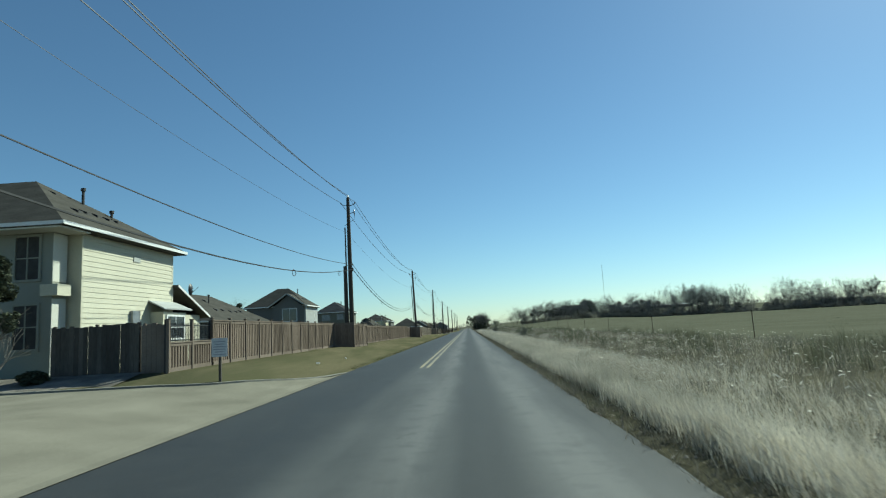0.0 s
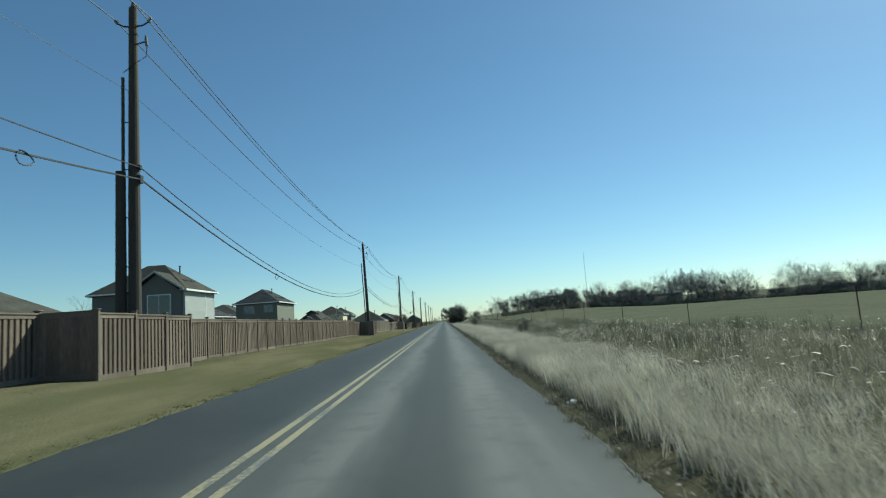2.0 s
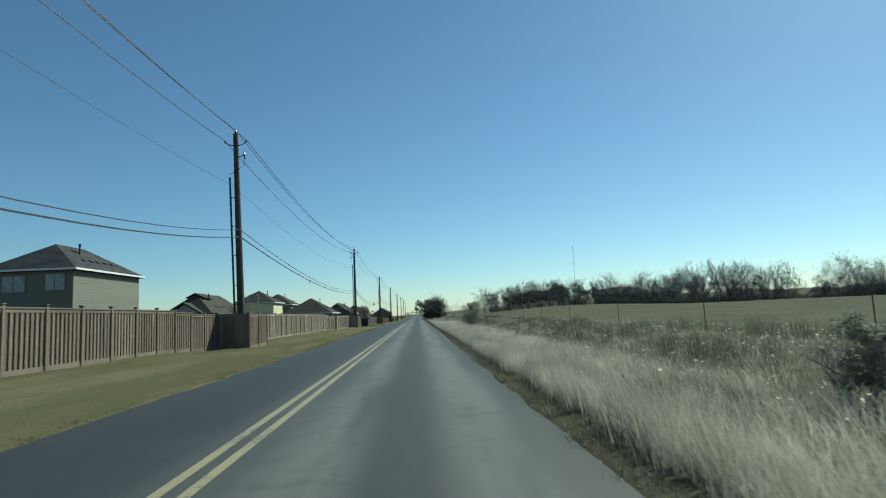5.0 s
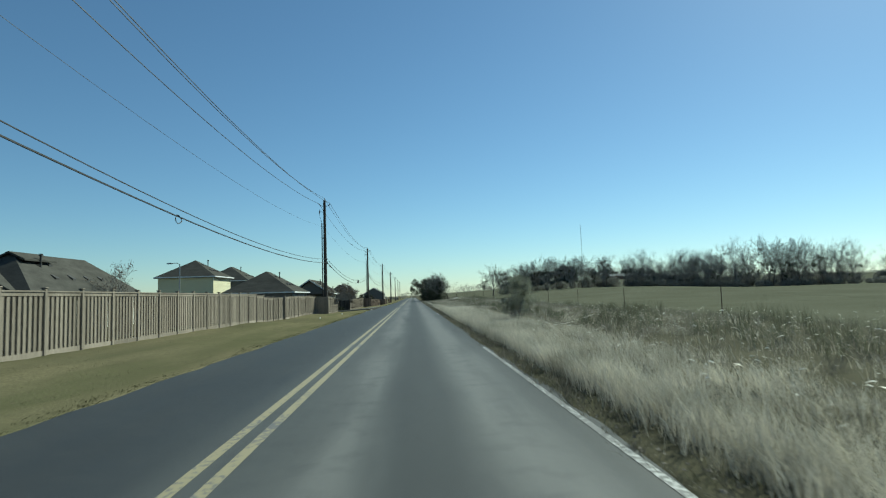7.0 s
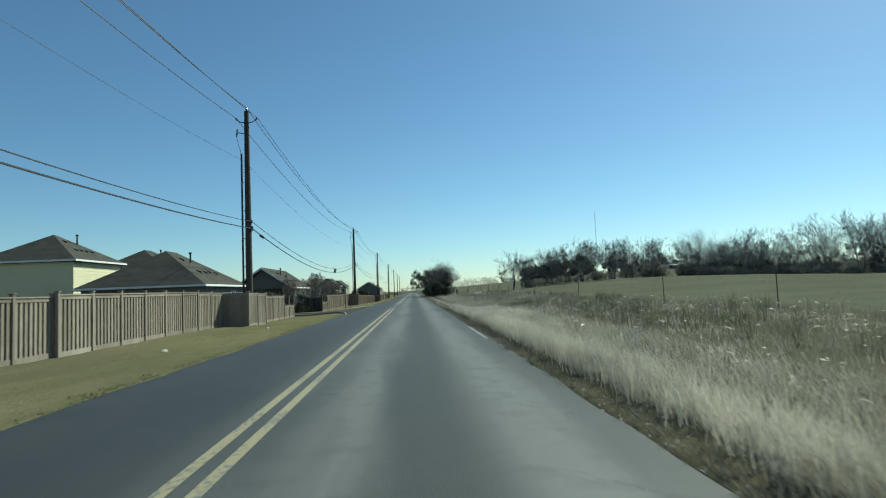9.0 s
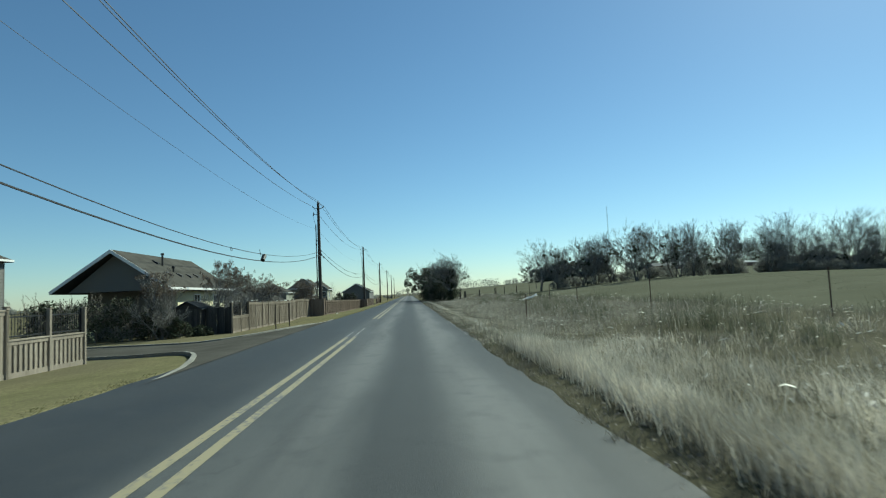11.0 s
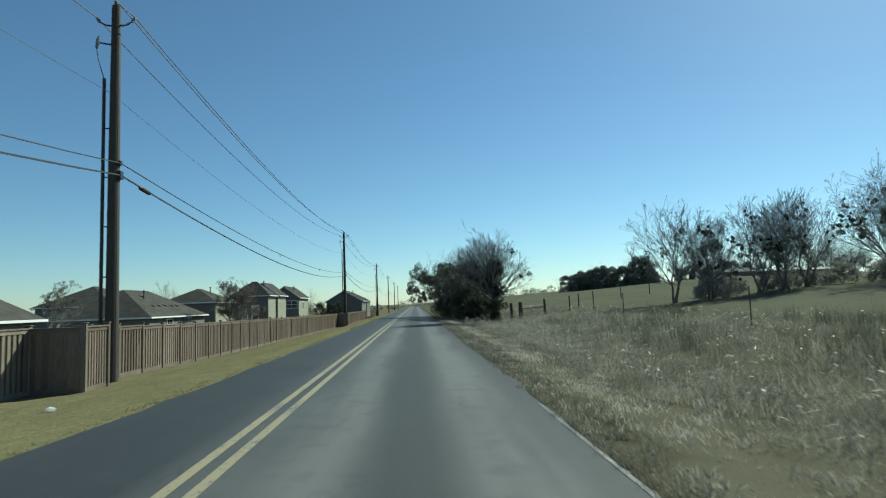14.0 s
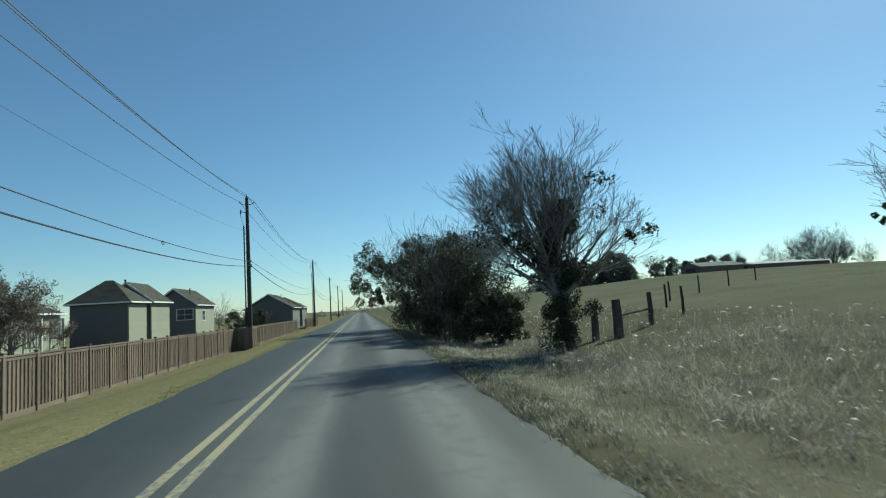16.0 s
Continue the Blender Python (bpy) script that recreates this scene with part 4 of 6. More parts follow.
# The road-side wall takes the dark tone too, painting the eave's shadow.
house("single-storey house with a brown gable roof", -30.0, -21.3, 244.6, 258.0, 1.25, 3.75, SHADE_TAUPE, lit_mat=SHADE_TAUPE, seed=11, vents=6, pipes=1, low=-0.6,
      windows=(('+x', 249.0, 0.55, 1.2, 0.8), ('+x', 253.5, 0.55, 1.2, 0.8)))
house("two-storey olive-grey house with a brown hip roof", -25.0, -19.55, 277.0, 281.9, 3.45, 5.5, SHADE_TAUPE, lit_mat=OLIVE, roof='hip', seed=12, vents=0, pipes=1, low=-0.6)
house("two-storey olive-grey house with a brown gable roof", -24.5, -19.5, 282.4, 288.4, 3.5, 5.5, SHADE_TAUPE, lit_mat=OLIVE, roof='gable', seed=13, vents=0, pipes=0, low=-0.6)
house("two-storey house with olive siding and a gable roof", -24.7, -19.2, 296.5, 306.0, 3.3, 5.4, SHADE_TAUPE, lit_mat=OLIVE, roof='gable', seed=14, vents=1, pipes=1, low=-0.6,
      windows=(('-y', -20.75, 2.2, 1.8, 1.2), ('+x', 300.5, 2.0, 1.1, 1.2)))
house("two-storey house with a dark gable roof", -19.0, -10.8, 322.0, 334.0, 2.6, 5.0, SHADE_TAUPE, lit_mat=SHADE_TAUPE, roof='gable', seed=15, vents=2, pipes=1, low=-0.4)
house("two-storey house with a dark hip roof", -21.0, -12.0, 350.0, 362.0, 2.8, 5.2, SHADE_TAUPE, seed=16, vents=2, pipes=0, low=-0.4, boards=False)
house("two-storey house with a dark hip roof", -44.0, -35.5, 121.0, 131.0, 4.5, 6.9, SHADE_TAUPE, SHINGLE_GREY, seed=17, vents=4, pipes=1, boards=False)
house("single-storey house with a brown hip roof", -49.0, -39.0, 104.0, 116.0, 3.2, 5.9, SHADE_TAUPE, seed=18, vents=3, pipes=1, boards=False)
house("single-storey house with a brown hip roof", -46.0, -36.0, 60.0, 72.0, 3.2, 5.7, SHADE_TAUPE, seed=19, vents=3, pipes=1, boards=False)
house("two-storey house with olive siding and a brown hip roof", -29.0, -22.2, 263.5, 271.5, 2.6, 4.3, SHADE_TAUPE, lit_mat=OLIVE, seed=21, vents=2, pipes=1, low=-0.6)
house("two-storey house with a brown hip roof", -42.0, -33.0, 262.0, 272.0, 2.6, 5.0, SHADE_TAUPE, lit_mat=PALE, seed=20, vents=3, pipes=1, boards=False, low=-0.6)

house("two-storey house with pale siding and a grey-brown hip roof", -46.0, -37.0, 137.0, 148.6, 5.2, 7.3, PALE, seed=22, vents=4, pipes=1)

# ---- utility poles and overhead lines ----
PX = -8.66
POLES = ((-8.0, 11.6, 6.2), (46.05, 11.98, 6.38), (98.9, 11.24, 5.82), (156.0, 11.5, 5.1), (213.0, 11.08, 5.75), (271.3, 11.1, 5.55), (336.0, 11.3, 5.6), (395.0, 11.2, 5.6), (452.0, 11.2, 5.6), (505.0, 11.2, 5.6))


def utility_pole(y, top, comm, riser_side=-1, stub=False, riser=True, foot=0.0):
    g = gz(PX, y)
    ob = thing("utility_pole", (PX, y, g), "tall dark wooden utility pole with insulators and a conduit riser", "utility pole", "utility poles along the fence")
    h = top - g
    part("shaft", Shape().tube([(foot * 1.05, 0, -0.5), (foot * 0.5, 0, h * 0.5), (0.0, 0, h)], [0.19, 0.165, 0.125], 14), POLE_WOOD, ob, smooth=False)
    pin = Shape().tube([(0, 0, h), (0, 0, h + 0.06), (0, 0, h + 0.07), (0, 0, h + 0.12), (0, 0, h + 0.13), (0, 0, h + 0.2)], [0.02, 0.02, 0.07, 0.05, 0.065, 0.03], 8)
    part("top_insulator", pin, PORCELAIN, ob)
    for sx in (-1, 1):
        arm = Shape().tube([(0.1 * sx, 0, h - 0.62), (0.3 * sx, 0, h - 0.6), (0.48 * sx, 0, h - 0.5)], [0.03, 0.025, 0.025], 6)
        bracket = part("bracket", arm, DARK_METAL, ob)
        ins = Shape()
        p0, p1 = Vector((0.48 * sx, 0, h - 0.5)), Vector((0.58 * sx, 0, h - 0.36))
        ins.tube([p0.lerp(p1, k / 6) for k in range(7)], [0.03, 0.06, 0.035, 0.06, 0.035, 0.055, 0.03], 8)
        part("insulator", ins, PORCELAIN, bracket)
    if riser:
        s = riser_side
        part("cutout_arm", Shape().tube([(0.1 * s, -0.05, h - 1.25), (0.45 * s, -0.1, h - 1.2)], [0.025, 0.025], 6), DARK_METAL, ob)
        cut = Shape().tube([(0.45 * s, -0.1, h - 1.0), (0.47 * s, -0.12, h - 1.1), (0.5 * s, -0.14, h - 1.35), (0.5 * s, -0.14, h - 1.42)], [0.03, 0.05, 0.05, 0.02], 7)
        part("fuse_cutout", cut, PORCELAIN, ob)
        bend = [(0.5 * s, -0.14, h - 1.42), (0.44 * s, -0.15, h - 1.75), (0.34 * s, -0.16, h - 2.1), (-0.27, -0.12, h - 2.4)] if s < 0 else [(0.5 * s, -0.14, h - 1.42), (0.5 * s, -0.2, h - 1.75), (0.2, -0.24, h - 1.95), (-0.27, -0.12, h - 2.2)]
        part("riser_lead", Shape().tube(bend, [0.014] * 4, 6), CABLE, ob)
        part("riser_conduit", Shape().tube([(-0.27, -0.12, h - 2.35), (foot - 0.27, -0.12, 0.0)], [0.05, 0.055], 8), POLE_WOOD, ob)
        for z in np.arange(1.6, h - 2.6, 1.5):
            part("standoff", Shape().tube([(foot * (1 - z / h), -0.05, float(z)), (foot * (1 - z / h) - 0.27, -0.12, float(z))], [0.02, 0.02], 5), DARK_METAL, ob)
    part("cable_clamp", Shape().box((0.12, -0.09, comm - g - 0.12), (0.24, 0.09, comm - g + 0.12)), DARK_METAL, ob)
    part("cable_clamp", Shape().box((0.12, -0.06, comm - g + 0.3), (0.22, 0.06, comm - g + 0.44)), DARK_METAL, ob)
    if stub:
        st = thing("pole_stub", (PX - 0.36, y - 0.1, g), "shorter old wooden pole standing beside the utility pole", "utility pole")
        part("shaft", Shape().tube([(0, 0, -0.5), (0, 0, comm - g + 0.25)], [0.17, 0.14], 12), POLE_WOOD, st)
    return ob


for i, (py, pt, pc) in enumerate(POLES):
    utility_pole(py, pt, pc, 1 if i in (1, 2) else -1, i == 1, i < 7, 0.26 if i == 2 else 0.0)


def span(name, a, b, sag, radius, mat, label):
    s = Shape()
    n = 22
    pts = []
    for i in range(n + 1):
        f = i / n
        p = Vector(a).lerp(Vector(b), f)
        p.z -= 4 * sag * f * (1 - f)
        pts.append(p)
    s.tube(pts, [radius] * (n + 1), 4)
    return solid(name, s, mat, label, "overhead wire", group="overhead wires")


LINES = []
CABLE_SAG = {}
for (ya, ta, ca), (yb, tb, cb) in zip(POLES, POLES[1:]):
    f = (yb - ya) / 55
    for dx, dz, sag in ((0.0, 0.2, 1.25), (-0.57, -0.36, 1.15), (0.57, -0.36, 1.15)):
        span("power_line", (PX + dx, ya, ta + dz), (PX + dx, yb, tb + dz), sag * f, 0.017, WIRE, "thin bare power line strung between poles")
    span("neutral_wire", (PX - 0.15, ya, ta - 2.75), (PX - 0.15, yb, tb - 2.75), 1.0 * f, 0.007, WIRE, "thin neutral wire strung between poles")
    LINES.append((ya, yb, ca, cb, f))
    sag = {-8.0: 1.9, 46.05: 2.2, 98.9: 0.97, 156.0: 1.7}.get(ya, 1.2)
    upper = sag * 0.6 if ya < 0 else sag + {46.05: 0.12, 98.9: 0.1, 156.0: -0.05, 213.0: -0.25}.get(ya, -0.5)
    CABLE_SAG[ya] = (sag * f, upper * f)
    span("telephone_cable", (PX + 0.2, ya, ca), (PX + 0.2, yb, cb), sag * f, 0.028, CABLE, "thick black telephone cable sagging between poles")
    span("telephone_cable", (PX + 0.2, ya, ca + 0.37), (PX + 0.2, yb, cb + 0.37), upper * f, 0.018, CABLE, "thinner black telephone cable above the thick one")


def cable_height(y, upper=False):
    """Height of the thick telephone cable, or of the thinner one above it, at a place along the road."""
    for ya, yb, ca, cb, _ in LINES:
        if ya <= y <= yb:
            u = (y - ya) / (yb - ya)
            return ca + (cb - ca) * u + (0.37 if upper else 0.0) - 4 * CABLE_SAG[ya][1 if upper else 0] * u * (1 - u)


def cable_loop(y, z, r=0.15):
    s = Shape()
    pts = [(PX + 0.23, y + r * 1.9 * math.cos(w), z - 0.75 * r + r * math.sin(w) * (1 - 0.35 * math.cos(w))) for w in [2 * math.pi * k / 14 for k in range(15)]]
    s.tube(pts, [0.018] * 15, 5)
    solid("cable_coil", s, CABLE, "coil of spare black cable hung on the line", "cable coil", group="cable coils")


for yy, up in ((30.5, False), (41.0, False), (60.5, False), (118.0, False), (182.5, True), (234.0, True), (250.0, True)):
    cable_loop(yy, cable_height(yy, up), 0.08 if up else 0.15)
en = thing("splice_enclosure", (-8.4, 188.7, 3.92), "black barrel-shaped splice case hung under the cable", "cable fitting")
part("case", Shape().tube([(0, -0.2, -0.17), (0, -0.16, -0.13), (0.04, 0.17, 0.17), (0.04, 0.2, 0.2)], [0.08, 0.13, 0.13, 0.08], 10), DARK_METAL, en)
part("hanger", Shape().tube([(0, -0.18, -0.1), (-0.02, -0.35, 0.05), (-0.02, -0.75, 0.5)], [0.014] * 3, 5), CABLE, en)
for y0_ in (214.6, 158.0):
    z0_ = cable_height(y0_)
    sp = thing("splice_sleeve", (PX + 0.2, y0_, z0_), "black splice sleeve on the telephone cable by the pole", "cable fitting", "splice sleeves")
    part("sleeve", Shape().tube([(0, dy, cable_height(y0_ + dy) - z0_ - 0.02) for dy in (-0.4, -0.3, 0.3, 0.4)], [0.035, 0.075, 0.075, 0.035], 9), CABLE, sp)


# ---- trees and shrubs ----
THIN = [0.009]


def grow(shape, p, d, length, radius, level, r, droop=0.0, sides=4, tips=None, spread=0.75, fan=3):
    """One limb and, from it, the limbs of the next levels."""
    n = 3 if level > 1 else (2 if level == 1 else 1)
    pts, rad = [p.copy()], [radius]
    for i in range(n):
        d = (d + Vector((r.gauss(0, 0.13), r.gauss(0, 0.13), r.gauss(0, 0.09) + 0.05 - droop))).normalized()
        p = p + d * length / n
        pts.append(p.copy())
        rad.append(max(radius * (1 - 0.5 * (i + 1) / n), THIN[0]))
    shape.tube(pts, rad, sides if level > 2 else 3, closed=False)
    if level == 0:
        if tips is not None:
            tips.append(p.copy())
        return
    kids = fan + (1 if r.random() < 0.5 else 0)
    for k in range(kids):
        j = n if k == 0 else r.randint(1, n)
        side = Vector((r.gauss(0, 1), r.gauss(0, 1), r.gauss(0.15, 0.5))).normalized()
        way = (d + side * spread * (0.45 if k == 0 else 1.0)).normalized()
        grow(shape, pts[j], way, length * r.uniform(0.58, 0.85), rad[j] * (0.8 if k == 0 else 0.6), level - 1, r, droop, sides, tips, spread, fan)


def leaf_cloud(centres, count, radius, size, seed):
    """Many small leaves, each a bent pair of triangles, scattered round the centres; returns vertices and triangles."""
    g = np.random.RandomState(seed)
    c = np.asarray(centres, float)
    pick = g.randint(0, len(c), count)
    off = g.normal(0, 1, (count, 3))
    off *= (radius * g.uniform(0.2, 1.0, (count, 1)) ** 0.5) / np.linalg.norm(off, axis=1, keepdims=True)
    base = c[pick, :3] + off * (c[pick, 3:4] if c.shape[1] > 3 else 1.0)
    a = g.normal(0, 1, (count, 3))
    a /= np.linalg.norm(a, axis=1, keepdims=True)
    b = np.cross(a, g.normal(0, 1, (count, 3)))
    b /= np.linalg.norm(b, axis=1, keepdims=True)
    s = size * g.uniform(0.6, 1.3, (count, 1))
    up = np.cross(a, b) * s * 0.2
    v = np.stack([base - a * s, base + b * s * 0.5 + up, base + a * s, base - b * s * 0.5 + up], 1).reshape(-1, 3)
    i = np.arange(count)[:, None] * 4
    t = np.concatenate([i + [0, 1, 3], i + [1, 2, 3]])
    return v, t


def bare_tree(at, height, seed, label, level=5, mistletoe=0, dry=0, stems=1, spread=0.7, lean=(0, 0), group="", fan=3, ball=0.35, low=0.3, wide=0.0, thin=0.009, twig_mat=TWIG, fan_out=0.2, haze=0, tilt=0.0, lowest=12, limbs=13, reach_kids=0.34, clusters=0):
    """A leafless winter tree: tapered trunk, limbs and twigs, with dark mistletoe clumps or dry leaf clusters."""
    r = random.Random(seed)
    THIN[0] = thin
    ob = thing("tree", at, label, "tree", group)
    trunk, twigs, tips = Shape(), Shape(), []
    for k in range(stems):
        d = Vector((lean[0] + r.gauss(0, 0.06 + fan_out * (stems > 1)), lean[1] + r.gauss(0, 0.06 + fan_out * (stems > 1)), 1)).normalized()
        p = Vector((r.gauss(0, 0.12) if stems > 1 else 0, r.gauss(0, 0.12) if stems > 1 else 0, -0.25))
        rad = height * (0.02 if stems == 1 else 0.011)
        pts, radii = [p.copy()], [rad * 1.4]
        seg = height * low / 3
        for i in range(3):
            d = (d + Vector((r.gauss(0, 0.07), r.gauss(0, 0.07), 0.05))).normalized()
            p = p + d * seg
            pts.append(p.copy())
            radii.append(rad * (1 - 0.1 * i))
        trunk.tube(pts, radii, 8)
        count = max(4, round(limbs / stems))
        half = wide or height * 0.42
        for q in range(count):
            az = 2.4 * (q * stems + k) + r.uniform(-0.5, 0.5)
            el = math.radians(84 - (84 - lowest) * ((q + 0.5) / count) ** 1.15 + r.uniform(-6, 6))
            rise_ = height * (1 - low)
            reach_ = r.uniform(0.82, 1.0) / math.sqrt((math.cos(el) / half) ** 2 + (math.sin(el) / rise_) ** 2)
            way = Vector((math.cos(el) * math.cos(az), math.cos(el) * math.sin(az), math.sin(el)))
            at_ = pts[-1].lerp(pts[2], r.uniform(0, 1) if q > 1 else 0)
            limb, thick = [at_.copy()], [rad * r.uniform(0.5, 0.66)]
            for j in range(5):
                way = (way + Vector((r.gauss(0, 0.08), r.gauss(0, 0.08), r.gauss(0.04, 0.06)))).normalized()
                at_ = at_ + way * reach_ / 5
                limb.append(at_.copy())
                thick.append(max(thick[0] * (1 - 0.17 * (j + 1)), thin))
                for _ in range(2 if j else 1):
                    side = Vector((r.gauss(0, 1), r.gauss(0, 1), r.gauss(0.25, 0.6))).normalized()
                    grow(twigs, at_, (way + side * spread).normalized(), reach_ * r.uniform(0.16, reach_kids) * (1.25 - 0.15 * j), thick[-1] * 0.6, max(level - 3, 1), r, 0.0, 4, tips, spread, fan - 1)
            twigs.tube(limb, thick, 5, closed=False)
    tv = np.array(twigs.v)
    sx_, sy_ = (tv[:, 0].mean() / tv[:, 2].mean(), tv[:, 1].mean() / tv[:, 2].mean()) if not any(lean) else (0, 0)
    sx_ -= tilt
    for q in (trunk, twigs):
        q.v = [(a - sx_ * c, b_ - sy_ * c, c) for a, b_, c in q.v]
    tips = [Vector((a.x - sx_ * a.z, a.y - sy_ * a.z, a.z)) for a in tips]
    tv = np.array(twigs.v)
    kz = height / tv[:, 2].max()
    reach = np.percentile(np.hypot(tv[:, 0] - tv[:, 0].mean(), tv[:, 1] - tv[:, 1].mean()), 97)
    kx = (wide / reach) if wide else kz
    for q in (trunk, twigs):
        q.v = [(a * kx, b * kx, c * kz) for a, b, c in q.v]
    tips = [Vector((a.x * kx, a.y * kx, a.z * kz)) for a in tips]
    part("trunk", trunk, BARK, ob, smooth=True)
    part("crown", twigs, twig_mat, ob)
    if mistletoe and tips:
        picks = [r.choice(tips) * r.uniform(0.75, 0.97) for _ in range(mistletoe)]
        for k, c in enumerate(picks):
            size_ = r.uniform(0.5, 1.3)
            v, t = leaf_cloud([(c.x + r.gauss(0, ball * 0.9), c.y + r.gauss(0, ball * 0.9), c.z + r.gauss(0, ball * 0.9), size_ * r.uniform(0.4, 1.0)) for _ in range(5)], 210, ball, 0.07, seed * 31 + k)
            m = new("mistletoe_clump", fast_mesh("mistletoe_clump", v, t, LEAF_DARK))
            m.parent = ob
            tagged(m, "dark mistletoe clump", kind="stuff")
    if haze and tips:
        v, t = leaf_cloud([(c.x, c.y, c.z, 1.0) for c in tips], haze, 0.55, 0.035, seed + 5)
        m = tagged(new("twig_haze", fast_mesh("twig_haze", v, t, TWIG)), kind="stuff")
        m.parent = ob
    if dry and tips:
        at_tips = [c for c in tips if not clusters or c.z > height * 0.6]
        if clusters:
            r.shuffle(at_tips)
            at_tips = at_tips[:clusters]
        v, t = leaf_cloud([(c.x, c.y, c.z, 1.0) for c in at_tips], dry, 0.13 if clusters else 0.2, 0.05, seed)
        m = new("dry_leaves", fast_mesh("dry_leaves", v, t, LEAF_DRY))
        m.parent = ob
    return ob


def shrub(at, rx, ry, h, seed, label, leaves=5000, size=0.09, mat=LEAF_DARK, name="shrub", group="roadside shrubs", low=0.05, stems=5, wood_mat=BARK, stem_len=0.44):
    """A dense ragged shrub: a few stems, many twigs and leaf clumps with an uneven outline."""
    r = random.Random(seed)
    ob = thing(name, at, label, "shrub", group)
    wood, tips = Shape(), []
    THIN[0] = 0.008
    for k in range(stems):
        d = Vector((r.gauss(0, 0.3), r.gauss(0, 0.3), 1)).normalized()
        grow(wood, Vector((r.uniform(-0.4, 0.4) * rx, r.uniform(-0.4, 0.4) * ry, -0.15)), d, h * stem_len, (0.03 + h * 0.006) * (1 if stem_len > 0.4 else 0.4), 3, r, 0.0, 4, tips, 0.6, 3)
    tagged(part("stem_tangle", wood, wood_mat, ob), kind="stuff")
    centres = []
    for k in range(46):
        w, q, z = r.uniform(0, 2 * math.pi), r.uniform(0, 1) ** 0.5, r.uniform(low, 1)
        taper = math.sqrt(max(0.05, 1 - (max(z - 0.35, 0) / 0.68) ** 2))
        centres.append((rx * q * taper * math.cos(w), ry * q * taper * math.sin(w), h * z * 0.92, r.uniform(0.7, 1.2)))
    v, t = leaf_cloud(centres, leaves, min(rx, ry, h) * 0.3, size, seed)
    m = new("foliage", fast_mesh("foliage", v, t, mat))
    m.parent = ob
    return ob


def on_ground(x, y):
    return (x, y, gz(x, y))


# bare tree and dense evergreen thicket at the roadside ahead
big = bare_tree(on_ground(6.75, 241.3), 8.3, 11, "bare many-limbed winter tree with dark mistletoe clumps beside the road", level=6, limbs=19, lowest=33, mistletoe=9, reach_kids=0.4, spread=0.6, stems=1, ball=0.36, low=0.4, wide=3.05, fan=4, thin=0.006, fan_out=0.12, twig_mat=TWIG, tilt=-0.14)
ivy_r = random.Random(15)
v, t = leaf_cloud([(ivy_r.gauss(-0.2, 0.26), ivy_r.gauss(0, 0.26), ivy_r.uniform(0.1, 4.9), ivy_r.uniform(0.5, 1.1)) for _ in range(46)], 15000, 0.46, 0.05, 16)
new("ivy", fast_mesh("ivy", v, t, LEAF_DARK)).parent = big
for k, (x, y, rx, ry, h) in enumerate(((4.4, 249.0, 1.6, 2.4, 4.2), (4.9, 253.5, 2.2, 2.8, 5.5), (4.1, 258.5, 2.2, 3.0, 6.1), (6.8, 256.0, 2.4, 2.8, 5.7), (4.2, 264.5, 2.4, 3.2, 6.6), (7.2, 264.0, 2.4, 3.0, 6.0), (5.8, 247.0, 1.0, 1.2, 2.2))):
    shrub(on_ground(x, y), rx, ry, h, 40 + k, "dense dark evergreen shrub in a roadside thicket", leaves=17000, size=0.055, stems=9)
over = bare_tree(on_ground(5.3, 266.5), 7.0, 77, "leafy dark tree whose limbs hang out over the road", level=5, spread=0.8, lean=(-0.2, 0), dry=0)
over_r = random.Random(5)
v, t = leaf_cloud([(over_r.uniform(-5.6, -0.4), over_r.uniform(-2.4, 2.4), over_r.uniform(2.2, 6.2), over_r.uniform(0.5, 1.2)) for _ in range(60)], 13000, 0.5, 0.075, 9)
new("foliage", fast_mesh("foliage", v, t, LEAF_DARK)).parent = over

# shrub in the tall grass
shrub(on_ground(7.2, 77.5), 0.5, 0.5, 1.35, 59, "small dark twiggy shrub among the weeds", leaves=4500, size=0.03, mat=SHRUB_LEAF, group="", low=0.1, stems=6, wood_mat=TWIG, stem_len=0.34)
shrub(on_ground(6.15, 129.6), 1.05, 1.0, 2.7, 60, "twiggy dull green shrub in the tall grass", leaves=19000, size=0.026, mat=SHRUB_LEAF, group="", low=0.27, stems=8, wood_mat=TWIG, stem_len=0.24)

# row of trees across the far side of the field
ROW = "trees across the field"
named = ((19.5, 238.0, 8.0, 3.3, 21, 10), (23.0, 239.0, 7.1, 2.3, 22, 7), (25.4, 237.0, 7.6, 2.4, 23, 6), (28.0, 238.0, 7.7, 2.5, 24, 6), (31.4, 231.5, 8.6, 4.3, 25, 18), (36.5, 229.5, 7.8, 3.0, 26, 7), (40.0, 233.0, 8.2, 3.0, 27, 8), (44.0, 230.0, 8.0, 2.8, 28, 6))
protos = []
for x, y, h, wd, s, mt in named:
    protos.append(bare_tree(on_ground(x, y), h, s, "bare winter tree with mistletoe at the field's far edge", level=6, mistletoe=mt, spread=0.7, group=ROW, ball=0.24, low=0.3, stems=2 + s % 2, fan=3, limbs=15, wide=wd, thin=0.008, fan_out=0.17, lowest=26, dry=2200 if s == 25 else 0))


def repeat_tree(src, x, y, k, kz, turn):
    src.scale = (k, k, kz)
    copy_thing(src, pose(x, y, gz(x, y), 0, 0, turn))
    src.scale = (1, 1, 1)


